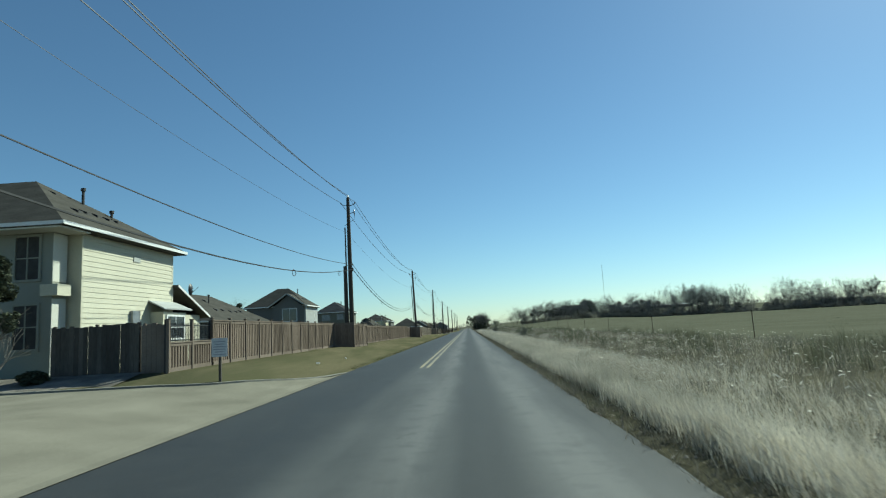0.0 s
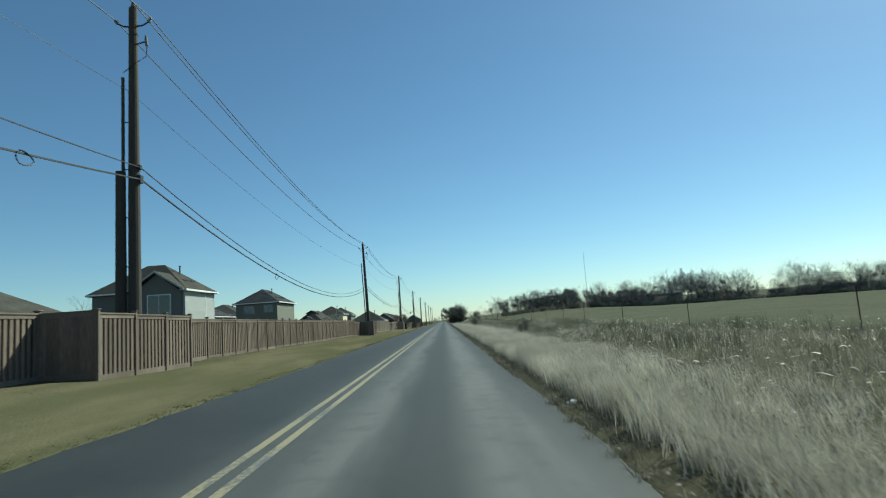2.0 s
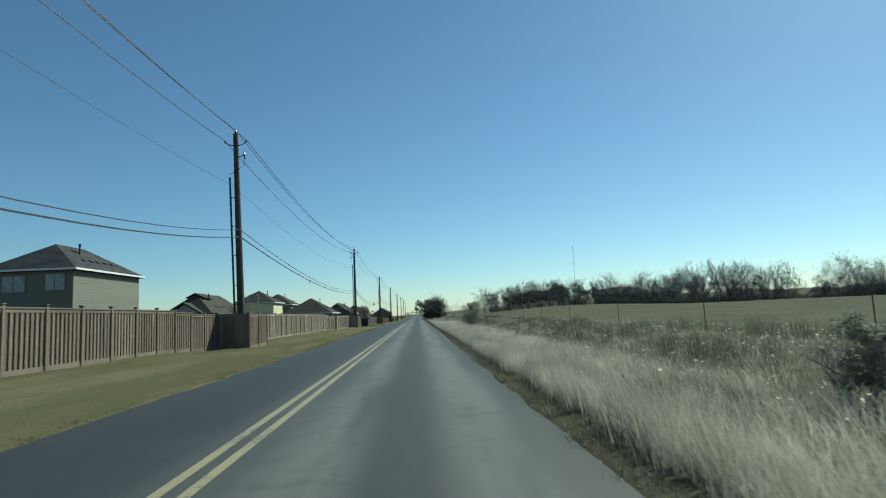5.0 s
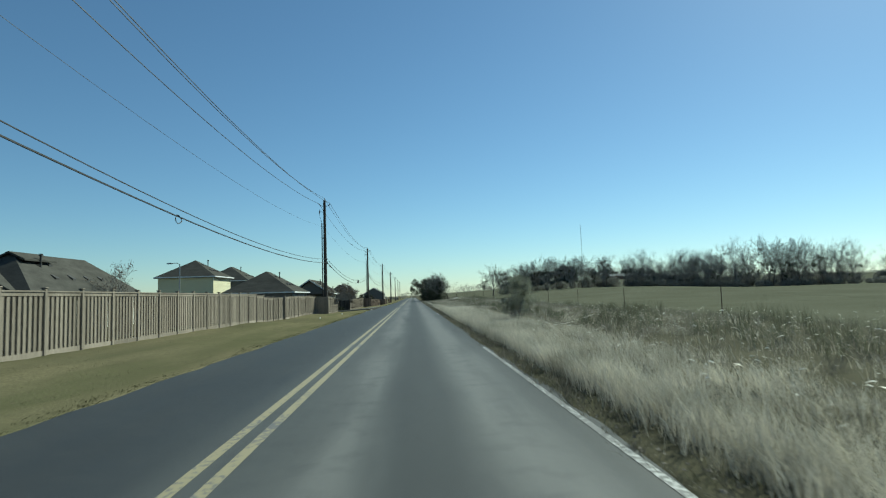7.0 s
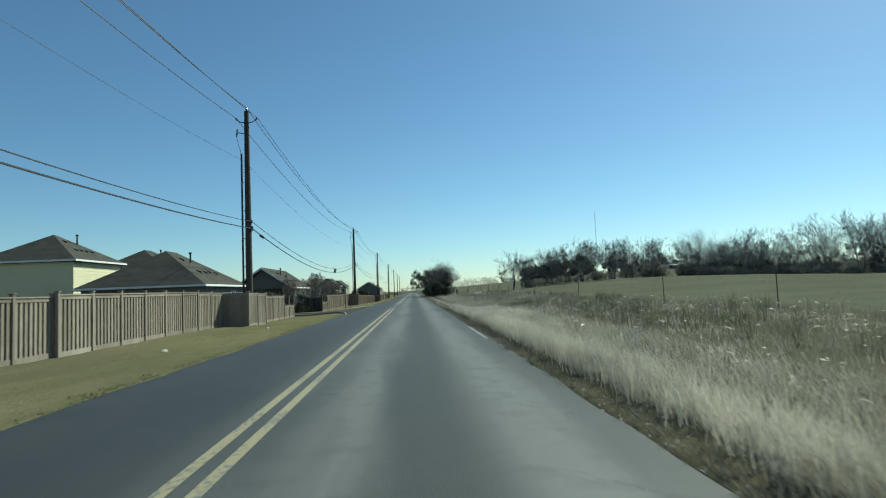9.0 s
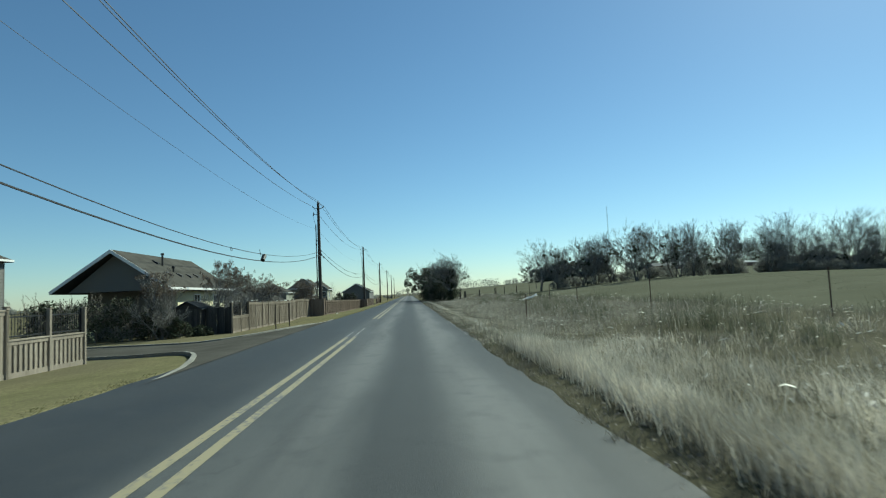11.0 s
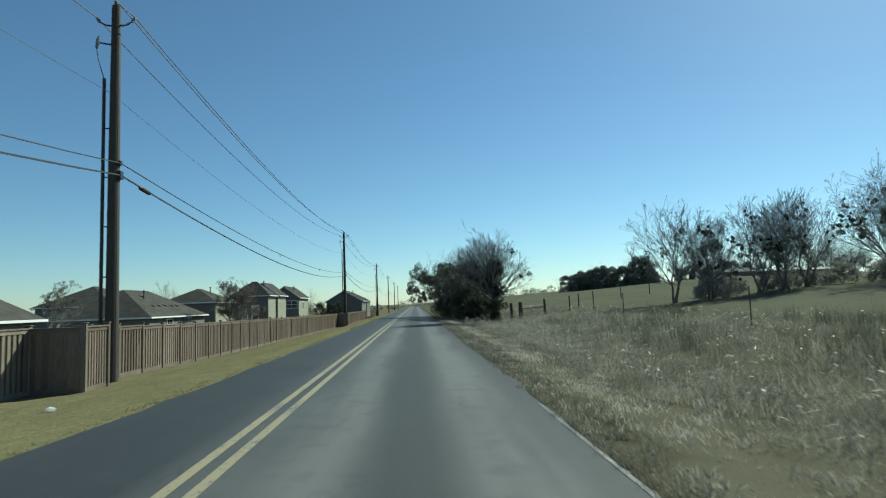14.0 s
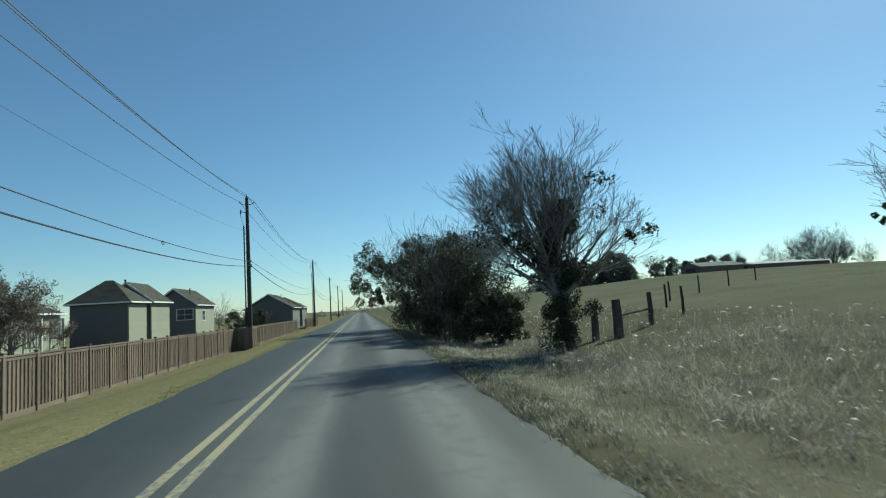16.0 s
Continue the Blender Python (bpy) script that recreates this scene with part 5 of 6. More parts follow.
for x, y, k, h in ((21.6, 236.5, 1, 0.95), (26.7, 236.0, 3, 0.95), (30.0, 238.5, 2, 1.05), (34.6, 235.5, 3, 1.05), (38.4, 236.0, 1, 1.2), (42.0, 235.0, 5, 1.0), (46.0, 234.0, 6, 1.0), (50.0, 231.0, 7, 1.0)):
    repeat_tree(protos[k], x, y, h, h, x * 37)
# broad rounded grey trees further along the row
rounded = []
for k, (x, h, wd) in enumerate(((57.0, 8.8, 3.6), (63.5, 9.2, 4.2), (69.5, 9.6, 4.6))):
    rounded.append(bare_tree(on_ground(x, 232.5), h, 61 + k, "broad rounded leafless tree hazy with fine twigs", level=6, spread=0.7, stems=2, group=ROW, low=0.12, limbs=18, fan=3, wide=wd, thin=0.009, fan_out=0.2, haze=5000, mistletoe=3, ball=0.22))
rr_ = random.Random(8)
x = 52.5
while x < 160:
    tall = (0.98 + 0.42 * float(step(52, 85, x)) - 0.12 * float(step(95, 150, x))) * rr_.uniform(0.82, 1.1)
    if not (111 < x < 118):
        if rr_.random() < 0.7:
            repeat_tree(rr_.choice(rounded), x, 233 + rr_.uniform(-2, 4), tall * rr_.uniform(0.9, 1.15), tall, rr_.uniform(0, 360))
        else:
            repeat_tree(rr_.choice(protos), x, 233 + rr_.uniform(-2, 4), tall * 1.1, tall * 1.1, rr_.uniform(0, 360))
    x += rr_.uniform(2.8, 5.0)
brush = []
for k in range(3):
    brush.append(shrub(on_ground(47.0 + 7 * k, 236.0), 2.0, 1.5, 2.2 + 0.3 * k, 80 + k, "grey leafless brush under the field's trees", leaves=4000, size=0.09, mat=BRUSH, name="brush", group="brush under the trees", low=0.12, wood_mat=TWIG))
for x, y, k in ((23.6, 241.5, 0.5), (25.6, 240.5, 0.55)):
    repeat_tree(brush[1], x, y, k, k, x * 50)
x = 52.0
while x < 165:
    k = rr_.uniform(0.45, 0.75)
    repeat_tree(rr_.choice(brush), x, 229.5 + rr_.uniform(-1.5, 1.5), k * 1.5, k, rr_.uniform(0, 360))
    x += rr_.uniform(2.2, 3.6)
x = 22.0
while x < 165:
    y = 238 + rr_.uniform(-3.0, 3)
    k = rr_.uniform(0.8, 1.2) * (1.15 if x > 56 else 0.95 if x > 40 else 0.6)
    if not (112 < x < 116):
        repeat_tree(rr_.choice(brush), x, y, k * 1.15, k, rr_.uniform(0, 360))
    x += rr_.uniform(1.5, 2.8)
# hilltop trees, sheds and mast far beyond
grove = [shrub(on_ground(56.0 + 5 * k, 396.0), 3.6, 3.0, 5.6 + 1.2 * k, 90 + k, "dense dull green tree in the hilltop grove", leaves=5500, size=0.21, mat=GROVE_LEAF, name="tree", group="hilltop grove", low=0.02) for k in range(3)]
for x, k in ((53.0, 0.75), (58.5, 1.0), (63.5, 1.1), (69.5, 1.05), (72.5, 1.2), (76.0, 1.1), (79.5, 1.25), (82.0, 1.3), (84.5, 0.75), (99.0, 0.8), (103.0, 0.95), (108.0, 0.85), (114.0, 1.0), (119.0, 0.85), (124.0, 0.95), (130.0, 0.8)):
    repeat_tree(grove[round(x) % 3], x, (396 if x < 90 else 408) + rr_.uniform(-3, 3), k, k, x * 31)
for x, y, h in ((91.5, 396, 0.95), (117, 404, 0.7), (121, 404, 0.8), (126, 404, 0.85), (141, 407, 1.1), (145, 402, 1.45), (149.5, 400, 1.75), (153, 404, 1.6), (157, 399, 1.8), (161.5, 403, 1.3), (167, 405, 1.4), (172, 402, 1.1)):
    src = protos[4] if x < 100 else rr_.choice(rounded + protos[5:])
    src.scale = (h, h, h)
    copy_thing(src, pose(x, y, gz(x, y), 0, 0, x * 7))
    src.scale = (1, 1, 1)


def shed(x0, x1, y0, y1, eave, ridge, label, roof_mat=SHEET_METAL):
    g = gz((x0 + x1) / 2, y0)
    ob = thing("farm_shed", (x0, y0, g), label, "shed", "farm sheds on the hill")
    part("wall", Shape().box((0.2, 0.2, -1.5), (x1 - x0 - 0.2, y1 - y0 - 0.2, eave)), BRICK, ob)
    s = Shape()
    L, ym = x1 - x0, (y1 - y0) / 2
    for xx in (0, L):
        s.v += [(xx, 0, eave), (xx, y1 - y0, eave), (xx, ym, ridge), (xx, 0, eave - 0.15), (xx, y1 - y0, eave - 0.15)]
    s.f += [(0, 5, 7, 2), (2, 7, 6, 1), (0, 2, 1, 4, 3), (5, 8, 9, 6, 7), (3, 8, 5, 0), (4, 1, 6, 9), (3, 4, 9, 8)]
    part("roof", s, roof_mat, ob)
    part("door_opening", Shape().box((-0.02, (y1 - y0) * 0.3, -0.2), (0.19, (y1 - y0) * 0.7, eave - 0.3)), DARK_SCREEN, ob)


shed(97, 111, 380, 391, 1.7, 3.1, "old farm shed with a dull tin roof on the hill", TIN)
shed(119, 146, 388, 396, 1.9, 2.6, "long low farm shed with a pale metal roof on the hill")
mast = thing("radio_mast", (104, 450, gz(104, 450)), "thin lattice radio mast far beyond the field", "mast")
ms, mh = Shape(), 42.0 - gz(104, 450)
for a in (0, 2.1, 4.2):
    ms.tube([(0.22 * math.cos(a), 0.22 * math.sin(a), 0), (0.22 * math.cos(a), 0.22 * math.sin(a), mh)], [0.035, 0.03], 4)
for k in range(40):
    a = 2.1 * k
    ms.tube([(0.22 * math.cos(a), 0.22 * math.sin(a), mh * k / 40), (0.22 * math.cos(a + 2.1), 0.22 * math.sin(a + 2.1), mh * (k + 1) / 40)], [0.02, 0.02], 3)
part("lattice", ms, GREY_METAL, mast)

# yard trees behind the fence
YARD = "yard trees behind the fence"
bare_tree(on_ground(-32.0, 83.0), 5.6, 31, "bare yard tree with a few dry leaves", level=4, dry=350, spread=0.8, stems=2, group=YARD)
for k, (x, y, h, wd) in enumerate(((-10.35, 187.3, 4.3, 1.4), (-11.9, 182.6, 3.5, 1.3), (-12.7, 196.5, 4.2, 1.7), (-11.9, 199.5, 4.1, 1.6), (-11.0, 201.2, 3.8, 1.5))):
    bare_tree(on_ground(x, y), h, 132 + k, "crepe myrtle with dry seed clusters behind the fence", level=5, dry=1900, clusters=150, spread=0.55, stems=6, group=YARD, low=0.25, wide=wd, fan_out=0.3)
bare_tree(on_ground(-26.2, 240.5), 5.0, 35, "rounded yard tree with dry leaves", level=5, dry=2600, clusters=200, spread=0.85, stems=3, group=YARD)
bare_tree(on_ground(-17.8, 256.0), 5.7, 36, "crepe myrtle with dry seed clusters", level=5, dry=17000, spread=0.6, stems=6, group=YARD, low=0.4, wide=2.4, fan_out=0.3)
bare_tree(on_ground(-37.0, 285.0), 7.6, 37, "bare upright yard tree", level=5, dry=0, spread=0.5, stems=3, group=YARD)
bare_tree(on_ground(-22.0, 320.0), 6.9, 38, "bare yard tree with open limbs", level=4, dry=100, spread=0.8, stems=2, group=YARD)
bare_tree(on_ground(-19.0, 135.0), 4.2, 39, "small leafy yard tree beside the roof", level=4, dry=1200, spread=0.6, stems=2, group=YARD)
bare_tree(on_ground(-15.5, 196.0), 4.2, 45, "bare leafless yard tree behind the houses", level=4, dry=600, spread=0.7, stems=2, group=YARD)
bare_tree(on_ground(-33.0, 160.0), 5.4, 46, "bare leafless yard tree behind the houses", level=4, dry=0, spread=0.6, stems=2, group=YARD)
for k, (x, y, rx, h) in enumerate(((-18.6, 314.0, 1.3, 3.9), (-16.9, 315.5, 1.3, 3.4), (-15.3, 317.0, 1.2, 3.6))):
    shrub(on_ground(x, y), rx, rx, h, 150 + k, "dark overgrown evergreen shrub between the houses", leaves=3500, size=0.09, group="garden shrubs", name="garden_shrub")
shrub((-55.0, 142.0, gz(-55, 142)), 1.7, 1.7, 10.6, 130, "tall dark evergreen tree beyond the houses", leaves=7000, size=0.12, name="tree", group=YARD, low=0.45)
for k, (x, y, h, rx) in enumerate(((-12.6, 183.6, 1.6, 0.9), (-13.8, 182.6, 2.1, 1.1), (-11.5, 183.2, 1.0, 0.7), (-10.7, 184.6, 0.5, 0.6), (-15.2, 182.2, 2.2, 1.2), (-11.3, 172.5, 1.9, 1.0), (-12.5, 175.0, 1.6, 1.0), (-16.5, 19.0, 0.5, 0.5), (-13.2, 19.2, 0.35, 0.4))):
    shrub(on_ground(x, y), rx, rx, h, 110 + k, "dark garden shrub by the house", leaves=2200, size=0.06, name="garden_shrub", group="garden shrubs")
shrub(on_ground(-14.6, 19.2), 0.75, 0.7, 4.3, 128, "small leafy evergreen tree in front of the house", leaves=7500, size=0.06, name="tree", group=YARD, low=0.3, stem_len=0.27)

# ragged woods along the horizon
g_ = np.random.RandomState(12)
cx = np.r_[np.linspace(-420, 520, 420)]
cy = 560 + g_.uniform(-30, 50, len(cx))
hh = 2.2 + 2.6 * g_.uniform(0, 1, len(cx)) + 1.5 * np.sin(cx * 0.05)
cents = np.stack([cx, cy, ground_z(cx, cy) + hh * 0.45, np.clip(hh, 1.5, 7)], -1)
v, t = leaf_cloud(cents, 26000, 0.9, 0.55, 13)
v[:, 2] = np.maximum(v[:, 2], -1.3)
tagged(new("far_woods", fast_mesh("far_woods", v, t, BRUSH)), "low ragged winter woods along the horizon", "woods", kind="stuff")


# ---- grasses ----
def blades(name, label, xy, heights, width, lean, mat, seed, lift=0.0, drift=0.12):
    """Many separate bent grass blades standing on the ground."""
    g = np.random.RandomState(seed)
    n = len(xy)
    base = np.c_[xy, ground_z(xy[:, 0], xy[:, 1]) - 0.02 + lift * g.uniform(0.2, 1.0, n)]
    a = g.uniform(0, 2 * np.pi, n)
    side = np.stack([np.cos(a), np.sin(a), np.zeros(n)], -1) * (width * g.uniform(0.6, 1.4, n))[:, None]
    b = g.uniform(0, 2 * np.pi, n)
    tilt = np.stack([np.cos(b), np.sin(b), np.zeros(n)], -1) * (heights * lean * g.uniform(0.2, 1.6, n))[:, None]
    tilt[:, 0] -= heights * drift
    up = np.zeros((n, 3))
    up[:, 2] = heights
    mid, tip = base + up * 0.55 + tilt * 0.35, base + up * g.uniform(0.8, 1.0, n)[:, None] + tilt
    v = np.stack([base - side, base + side, mid - side * 0.8, mid + side * 0.8, tip], 1).reshape(-1, 3)
    i = np.arange(n)[:, None] * 5
    t = np.concatenate([i + [0, 1, 2], i + [1, 3, 2], i + [2, 3, 4]])
    return tagged(new(name, fast_mesh(name, v, t, mat)), label, "grass", kind="stuff")


def scatter(n, x0, x1, y0, y1, seed, clump=0.0, power=1.0):
    g = np.random.RandomState(seed)
    if clump:
        k = max(1, n // 14)
        c = np.stack([x0 + (x1 - x0) * g.uniform(0, 1, k) ** power, g.uniform(y0, y1, k)], -1)
        p = c[g.randint(0, k, n)] + g.normal(0, clump, (n, 2))
    else:
        p = np.stack([x0 + (x1 - x0) * g.uniform(0, 1, n) ** power, g.uniform(y0, y1, n)], -1)
    return p[(p[:, 0] > x0 - 0.3) & (p[:, 0] < x1 + 0.6)]


def hvar(p, lo, hi, seed):
    g = np.random.RandomState(seed)
    wave = 0.5 + 0.5 * np.sin(p[:, 0] * 0.9 + 1.7 * np.sin(p[:, 1] * 0.23)) * np.sin(p[:, 1] * 0.41 + 0.6 * p[:, 0])
    return (lo + (hi - lo) * (0.55 * wave + 0.45 * g.uniform(0, 1, len(p)))) * g.uniform(0.75, 1.1, len(p))


p = scatter(128000, 2.85, 6.4, 0, 168, 21, 0.12, 1.25)
edge_ = scatter(72000, 2.66, 3.4, 0, 168, 51, 0.09)
blades("tall_dry_grass", "thick wall of tall dry grass at the verge's edge", edge_, hvar(edge_, 0.4, 0.72, 52), 0.0042, 0.35, DRY_GRASS, 53)
blades("tall_dry_grass", "tall pale dry grass leaning along the roadside", p, hvar(p, 0.26, 0.66, 1), 0.0038, 0.5, DRY_GRASS, 31, drift=0.3)
p = scatter(22000, 6.0, 12.5, 0, 168, 57, 0.2)
blades("tall_dry_grass", "scattered tufts of pale dry grass among the weeds", p, hvar(p, 0.2, 0.5, 58), 0.004, 0.6, DRY_GRASS, 59, drift=0.2)
p = scatter(46000, 2.25, 7.0, 168, 250, 22, 0.14)
blades("short_dry_grass", "short trampled tan grass at the roadside", p, hvar(p, 0.05, 0.2, 2), 0.0048, 0.8, DRY_GRASS, 32)
p = scatter(105000, 3.6, 15.0, -5, 262, 23, 0.16)
blades("field_weeds", "dull brown winter weeds in the field", p, hvar(p, 0.18, 0.5, 3), 0.0045, 0.75, WEED, 33)
p = scatter(46000, 7.5, 14.6, 0, 228, 43, 0.12)
p = p[np.sin(p[:, 0] * 0.9 + 2.0 * np.sin(p[:, 1] * 0.13)) * np.sin(p[:, 1] * 0.27) > 0.05]
blades("tall_weeds", "tall dark olive weeds standing in patches", p, hvar(p, 0.4, 1.0, 13), 0.006, 0.28, OLIVE_WEED, 44)
p = scatter(30000, 4.4, 12.5, 172, 240, 143, 0.16)
blades("tall_weeds", "thick grey-beige dead weeds by the roadside", p, hvar(p, 0.25, 0.65, 15), 0.004, 0.9, GREY_WEED, 45)
p = scatter(32000, 14.0, 46.0, 0, 262, 24, 0.25)
blades("pasture_grass", "short grazed olive-brown pasture grass", p, hvar(p, 0.04, 0.11, 4), 0.008, 0.8, PASTURE, 34)
p = scatter(50000, -9.2, -4.05, 24, 275, 25, 0.0)
p = p[p[:, 0] < road_left(p[:, 1]) - 0.02]
keep = np.ones(len(p), bool)
for a, b, _ in STREETS:
    keep &= ~((p[:, 1] > a - 1.0) & (p[:, 1] < b + 3.5))
p = p[keep]
q = p[:, 1] + np.random.RandomState(3).normal(0, 12, len(p)) < 140
blades("verge_lawn", "short olive mown grass on the verge", p[q], hvar(p[q], 0.012, 0.032, 5), 0.0035, 0.9, LAWN_DULL, 35)
blades("verge_lawn", "short yellow-green mown grass on the verge", p[~q], hvar(p[~q], 0.012, 0.032, 6), 0.0035, 0.9, LAWN, 39)
p = scatter(36000, 2.14, 2.9, 0, 262, 28, 0.06, 1.2)
blades("shoulder_grass", "ragged low dry grass at the asphalt's edge", p, hvar(p, 0.05, 0.26, 8), 0.004, 0.9, WEED, 38)
p = scatter(15000, 2.2, 3.0, 0, 262, 128, 0.1, 1.0)
blades("shoulder_grass", "low dark olive grass on the dirt shoulder", p, hvar(p, 0.04, 0.2, 9), 0.0045, 0.9, OLIVE_WEED, 138)
p = scatter(34000, -5.2, -4.72, 27, 275, 26, 0.09, 0.8)
p[:, 0] += road_left(p[:, 1]) + 4.95 + 0.12 * np.sin(p[:, 1] * 0.8) * np.sin(p[:, 1] * 0.23)
p = p[~((p[:, 1] > 166) & (p[:, 1] < 186))]
q = p[:, 1] + np.random.RandomState(4).normal(0, 12, len(p)) < 140
blades("edge_grass", "ragged dull grass creeping over the asphalt edge", p[q], hvar(p[q], 0.02, 0.09, 6), 0.005, 1.0, LAWN_DULL, 36)
blades("edge_grass", "ragged green grass creeping over the asphalt edge", p[~q], hvar(p[~q], 0.02, 0.09, 7), 0.005, 1.0, LAWN, 37)


def bent_leaves(name, label, n, x0, x1, y0, y1, seed):
    """Dead bleached leaves, each arched over on its own thin stalk; their near-white colour paints the sun's glint."""
    g = np.random.RandomState(seed)
    xy = np.stack([x0 + (x1 - x0) * g.uniform(0, 1, n) ** 1.2, g.uniform(y0, y1, n)], -1)
    foot = np.c_[xy, ground_z(xy[:, 0], xy[:, 1]) - 0.02]
    tall = g.uniform(0.22, 0.62, n)
    a = g.uniform(0, 2 * np.pi, n)
    way = np.stack([np.cos(a), np.sin(a), np.zeros(n)], -1)
    side = np.stack([-np.sin(a), np.cos(a), g.normal(0, 0.5, n)], -1) * (0.0075 * g.uniform(0.5, 1.5, n))[:, None]
    length = (0.04 + 0.17 * g.uniform(0, 1, n) ** 2.5)[:, None]
    up = np.array([0.0, 0.0, 1.0])
    rise = g.uniform(-0.5, 0.9, n)[:, None]
    top = foot + up * tall[:, None] + way * 0.05
    m1 = top + (way * 0.5 + up * rise * 0.45) * length
    m2 = top + (way * 0.9 + up * (rise * 0.5 - 0.12)) * length
    tip = top + (way * 1.15 + up * (rise * 0.45 - 0.22)) * length
    thin = side * 0.06
    v = np.stack([foot - thin, foot + thin, top - thin, top + thin, m1 - side, m1 + side, m2 - side, m2 + side, tip], 1).reshape(-1, 3)
    i = np.arange(n)[:, None] * 9
    t = np.concatenate([i + q for q in ([0, 1, 2], [1, 3, 2], [2, 3, 4], [3, 5, 4], [4, 5, 6], [5, 7, 6], [6, 7, 8])])
    return tagged(new(name, fast_mesh(name, v, t, STRAW)), label, "grass", kind="stuff")


def crumbs(n, x0, x1, y0, y1, seed):
    """Loose stones and broken asphalt along the road's edge, each a small uneven lump."""
    g = np.random.RandomState(seed)
    xy = np.stack([x0 + (x1 - x0) * g.uniform(0, 1, n) ** 1.6, g.uniform(y0, y1, n)], -1)
    c = np.c_[xy, np.maximum(ground_z(xy[:, 0], xy[:, 1]), -0.02)]
    size = (0.008 + 0.03 * g.uniform(0, 1, n) ** 4)[:, None]
    a = g.uniform(0, 2 * np.pi, n)
    corner = [np.stack([np.cos(a + k * 2 * np.pi / 4), np.sin(a + k * 2 * np.pi / 4), g.uniform(-0.3, 0.2, n)], -1) * g.uniform(0.6, 1.3, (n, 1)) for k in range(4)]
    crest = np.stack([g.normal(0, 0.3, n), g.normal(0, 0.3, n), g.uniform(0.4, 0.9, n)], -1)
    v = np.stack([c + size * q for q in corner + [crest]], 1).reshape(-1, 3)
    i = np.arange(n)[:, None] * 5
    t = np.concatenate([i + q for q in ([0, 1, 4], [1, 2, 4], [2, 3, 4], [3, 0, 4])])
    return tagged(new("loose_gravel", fast_mesh("loose_gravel", v, t, GRAVEL)), "loose grey stones along the asphalt's broken edge", "gravel", kind="stuff")


crumbs(9000, 2.08, 2.7, 0, 235, 71)
bent_leaves("broken_stalks", "bleached bent leaves among the weeds, sun glint in their near-white colour", 7500, 4.2, 13.5, 0, 262, 27)


# ---- field fence posts, signs and litter ----
def field_post(x, y, h=1.3, r=0.03, wooden=False):
    ob = thing("fence_post", on_ground(x, y), "weathered wooden field fence post" if wooden else "thin rusty steel fence post in the field", "fence post", "field fence posts")
    if wooden:
        part("stake", Shape().tube([(0, 0, -0.3), (0.02, 0, h * 0.5), (0.0, 0.02, h)], [r * 1.1, r, r * 0.9], 8), OLD_WOOD, ob)
    else:
        s = Shape().box((-0.022, -0.004, -0.3), (0.022, 0.004, h)).box((-0.004, 0.0, -0.3), (0.004, 0.035, h))
        for z in np.arange(0.2, h, 0.12):
            s.box((-0.008, -0.012, float(z)), (0.008, -0.002, float(z) + 0.025))
        part("stake", s, RUST, ob)


for x, y in ((14.4, 32.0), (14.3, 48.0), (14.0, 61.0), (14.0, 73.0), (14.2, 86.0), (14.4, 97.0), (14.6, 110.0), (14.5, 123.0), (14.6, 136.0), (14.5, 147.0), (14.2, 157.0), (13.0, 170.0), (11.6, 180.0), (10.4, 188.0), (11.0, 197.5), (11.3, 206.5), (11.6, 214.5), (11.0, 225.0), (12.2, 234.0)):
    field_post(x, y, 1.45)
for x, y in ((14.0, 247.0), (16.5, 253.0), (19.5, 258.0), (24.0, 262.0), (29.0, 266.0), (35.0, 271.0)):
    field_post(x, y, 1.25, 0.06, True)
for x, y, r in ((8.0, 242.3, 0.13), (8.7, 242.0, 0.17), (11.2, 244.5, 0.1)):
    field_post(x, y, 1.3, r, True)
gate = thing("gate_rail", (8.7, 242.0, gz(8.7, 242.0)), "weathered wooden rail between the gate posts", "rail")
part("rail", Shape().tube([(0, 0, 0.75), (2.5, 2.5, 0.85)], [0.045, 0.04], 7), OLD_WOOD, gate)

# plastic sheet caught on a short post
field_post(6.12, 182.25, 1.3)
sheet = Shape()
sr = random.Random(6)
nx, ny = 14, 7
for j in range(ny + 1):
    for i in range(nx + 1):
        u, w = i / nx, j / ny
        wide_ = 0.07 + 0.24 * u ** 0.8
        sheet.v.append((-0.3 + 0.75 * u, (w - 0.5) * wide_ * 0.9 + 0.04 * math.sin(7 * u + 2 * w), 1.02 + 0.2 * u + (w - 0.5) * wide_ * 0.35 + 0.03 * math.sin(9 * u + 5 * w) + sr.uniform(-0.015, 0.015)))
for j in range(ny):
    for i in range(nx):
        q = j * (nx + 1) + i
        sheet.f.append((q, q + 1, q + nx + 2, q + nx + 1))
solid("plastic_sheet", sheet, PLASTIC, "torn white plastic sheet caught on a steel post", "litter", at=(6.25, 182.2, gz(6.25, 182.2)), smooth=True)

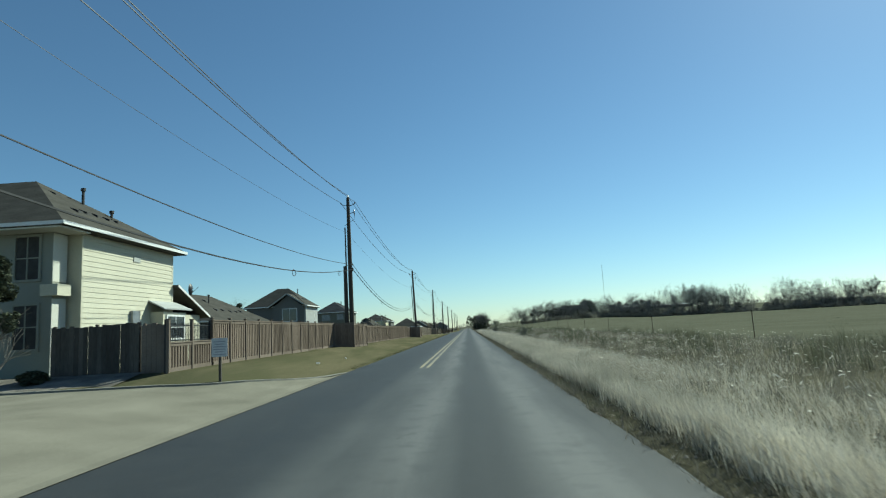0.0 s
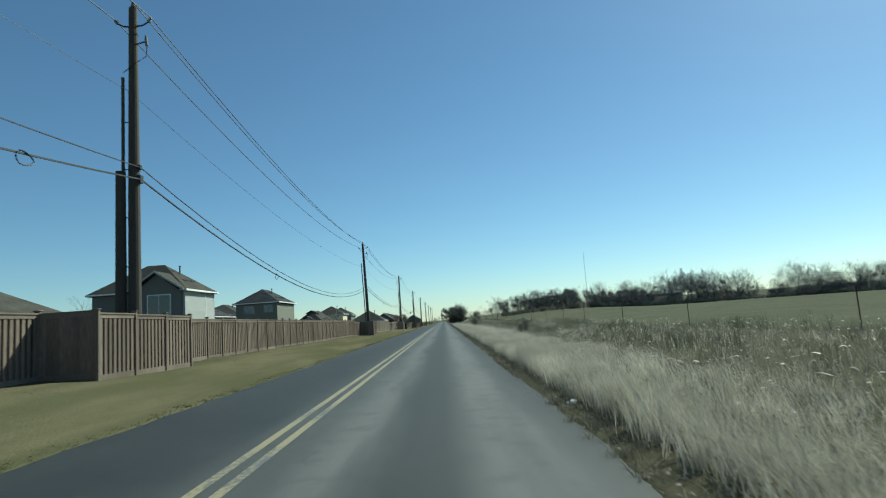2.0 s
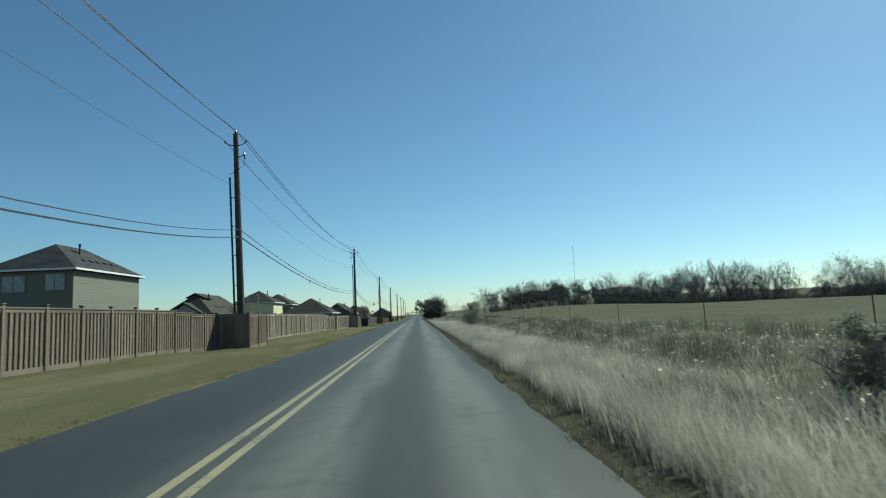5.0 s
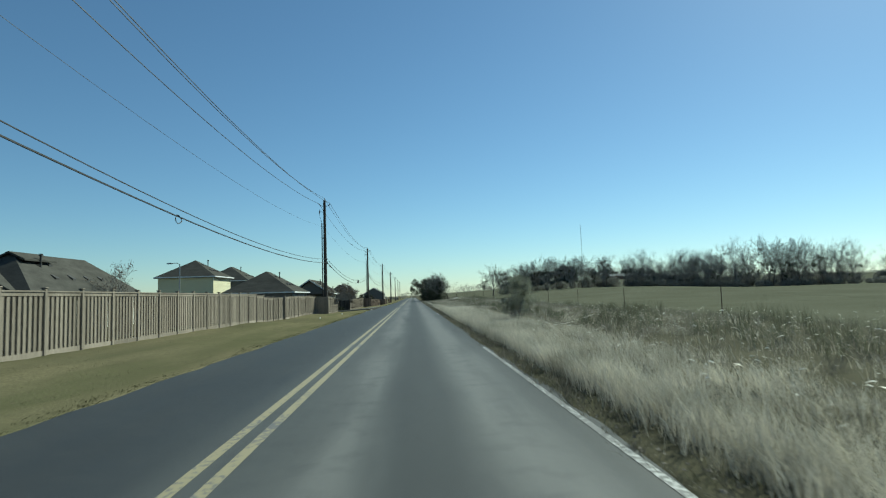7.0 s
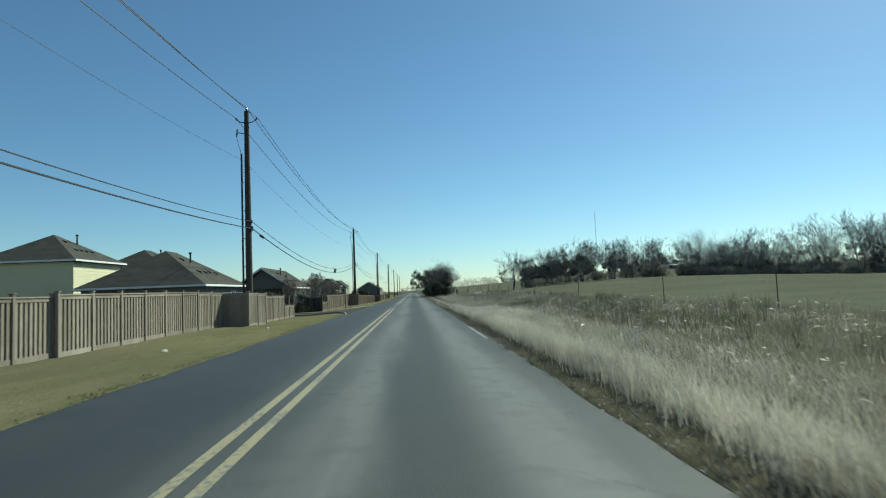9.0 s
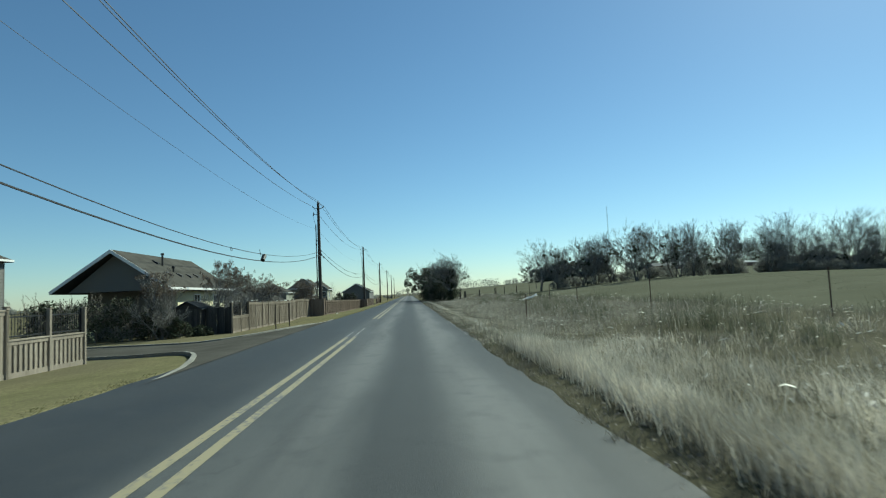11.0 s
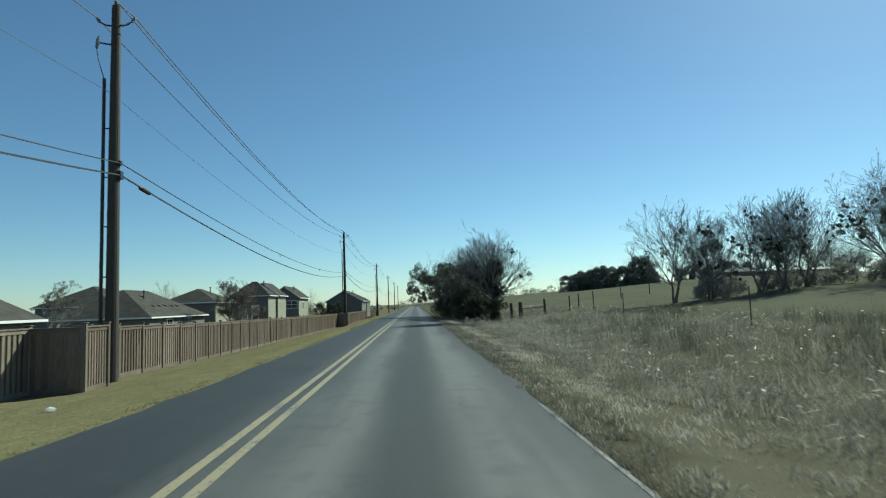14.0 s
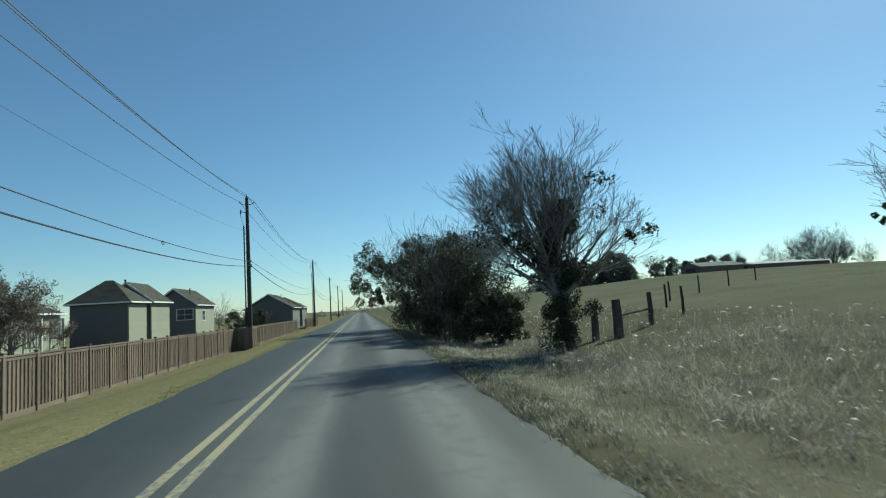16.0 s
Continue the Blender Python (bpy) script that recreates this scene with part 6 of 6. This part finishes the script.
for k, (x, y) in enumerate(((-6.6, 27.6), (-6.4, 32.5), (-6.9, 141.0), (-6.4, 150.5), (-6.2, 206.0), (2.5, 38.0), (2.9, 161.0))):
    s = Shape()
    lr = random.Random(70 + k)
    pts = [(0.09 * math.cos(w) * lr.uniform(0.6, 1.2), 0.065 * math.sin(w) * lr.uniform(0.6, 1.2)) for w in [2 * math.pi * i / 8 for i in range(8)]]
    s.v += [(a, b, 0.03 + lr.uniform(0, 0.03)) for a, b in pts] + [(0, 0, 0.075)] + [(a * 0.8, b * 0.8, 0.0) for a, b in pts]
    s.f += [(i, (i + 1) % 8, 8) for i in range(8)] + [(9 + i, 9 + (i + 1) % 8, (i + 1) % 8, i) for i in range(8)]
    solid("paper_scrap", s, PLASTIC, "crumpled white scrap of paper lying on the verge", "litter", at=(x, y, gz(x, y)), group="litter on the verge")

sign = thing("notice_board", on_ground(-7.35, 19.05), "small pale notice board on a brown wooden post", "sign")
part("post", Shape().box((-0.035, -0.035, -0.3), (0.035, 0.035, 1.25)), POLE_WOOD, sign)
board = part("board", bevelled(Shape().box((-0.24, -0.06, 0.72), (0.24, -0.037, 1.27)), 0.005), SIGN_FACE, sign)
for k in range(6):
    w = (0.36, 0.3, 0.38, 0.34, 0.26, 0.36)[k]
    part("print_bar", Shape().box((-w / 2, -0.0635, 1.18 - 0.075 * k - 0.03), (w / 2, -0.0605, 1.18 - 0.075 * k)), SIGN_INK, board)
for x, y in ((-7.0, 185.4), (-6.75, 187.8)):
    ob = thing("marker_stake", on_ground(x, y), "thin dark metal marker stake on the verge", "stake", "marker stakes")
    part("stake", Shape().tube([(0, 0, -0.3), (0.01, 0, 1.35)], [0.035, 0.03], 6), POLE_WOOD, ob)

# storage shed behind the low corner fence
st = thing("storage_shed", (-12.5, 185.5, gz(-11.8, 186)), "small dark weathered storage shed with a felt roof beside the fence", "shed")
part("wall", Shape().box((0.06, 0.06, -0.2), (1.44, 1.94, 1.42)), OLD_WOOD, st)
sr_ = Shape()
for yy in (-0.05, 2.05):
    sr_.v += [(-0.08, yy, 1.36), (1.58, yy, 1.36), (0.75, yy, 1.78), (-0.08, yy, 1.42), (1.58, yy, 1.42), (0.75, yy, 1.84)]
sr_.f += [(0, 2, 5, 3), (2, 1, 4, 5), (6, 9, 11, 8), (8, 11, 10, 7), (3, 5, 11, 9), (5, 4, 10, 11), (0, 6, 8, 2), (2, 8, 7, 1), (1, 7, 10, 4), (0, 3, 9, 6)]
part("roof", sr_, SHINGLE_GREY, st)
part("gable_wall", Shape().poly([(0.06, 0.058, 1.42), (1.44, 0.058, 1.42), (0.75, 0.058, 1.76)]), OLD_WOOD, st)
for k in range(9):
    part("board", Shape().box((0.08 + 0.152 * k, 0.035, -0.15), (0.215 + 0.152 * k, 0.059, 1.4)), OLD_WOOD, st)

# white lattice screens on a back porch
for x, w, z0, z1 in ((-18.2, 0.9, 0.5, 2.1), (-16.85, 0.7, 0.95, 2.05)):
    g0 = gz(x, 258.0)
    ps = thing("porch_screen", (x, 258.0, g0), "white lattice porch screen behind the board fence", "screen", "white porch screens")
    part("screen_frame", Shape().box((-0.04, -0.03, 0.0), (0.04, 0.03, z1 - g0)).box((w - 0.04, -0.03, 0.0), (w + 0.04, 0.03, z1 - g0)).box((0.04, -0.025, z1 - g0 - 0.08), (w - 0.04, 0.025, z1 - g0)).box((0.04, -0.025, z0 - g0), (w - 0.04, 0.025, z0 - g0 + 0.08)), WHITE_TRIM, ps)
    for i in range(6):
        u = 0.09 + (w - 0.18) * i / 5
        part("slat", Shape().box((u - 0.035, -0.012, z0 - g0 + 0.08), (u + 0.035, 0.012, z1 - g0 - 0.08)), WHITE_TRIM, ps)

# street lamp behind the houses
lamp = thing("street_lamp", on_ground(-22.1, 153.5), "grey street lamp with a curved arm behind the fence", "street lamp")
lz = 5.2 - gz(-22.1, 153.5)
part("post", Shape().tube([(0, 0, -0.2), (0, 0, lz)], [0.08, 0.05], 8), GREY_METAL, lamp)
part("arm", Shape().tube([(0, 0, lz - 0.05), (-0.25, -0.05, lz + 0.1), (-0.7, -0.1, lz + 0.08)], [0.035, 0.03, 0.03], 6), GREY_METAL, lamp)
part("lamp_head", bevelled(Shape().box((-1.15, -0.2, lz), (-0.65, 0.0, lz + 0.13)), 0.03), GREY_METAL, lamp)

# gravel bed before the corner house
s = Shape()
for (ax, bx, ya, yb) in ((-22.0, -10.2, 18.3, 20.0),):
    nx_ = 24
    for i in range(nx_ + 1):
        xx = ax + (bx - ax) * i / nx_
        s.v += [(xx, ya + 0.15 * math.sin(xx * 2.1), gz(xx, ya) + 0.035), (xx, yb, gz(xx, yb) + 0.05)]
    for i in range(nx_):
        s.f.append((2 * i, 2 * i + 2, 2 * i + 3, 2 * i + 1))
solid("gravel_bed", s, GRAVEL, "grey gravel bed between the street and the corner house", "ground cover", "structure")
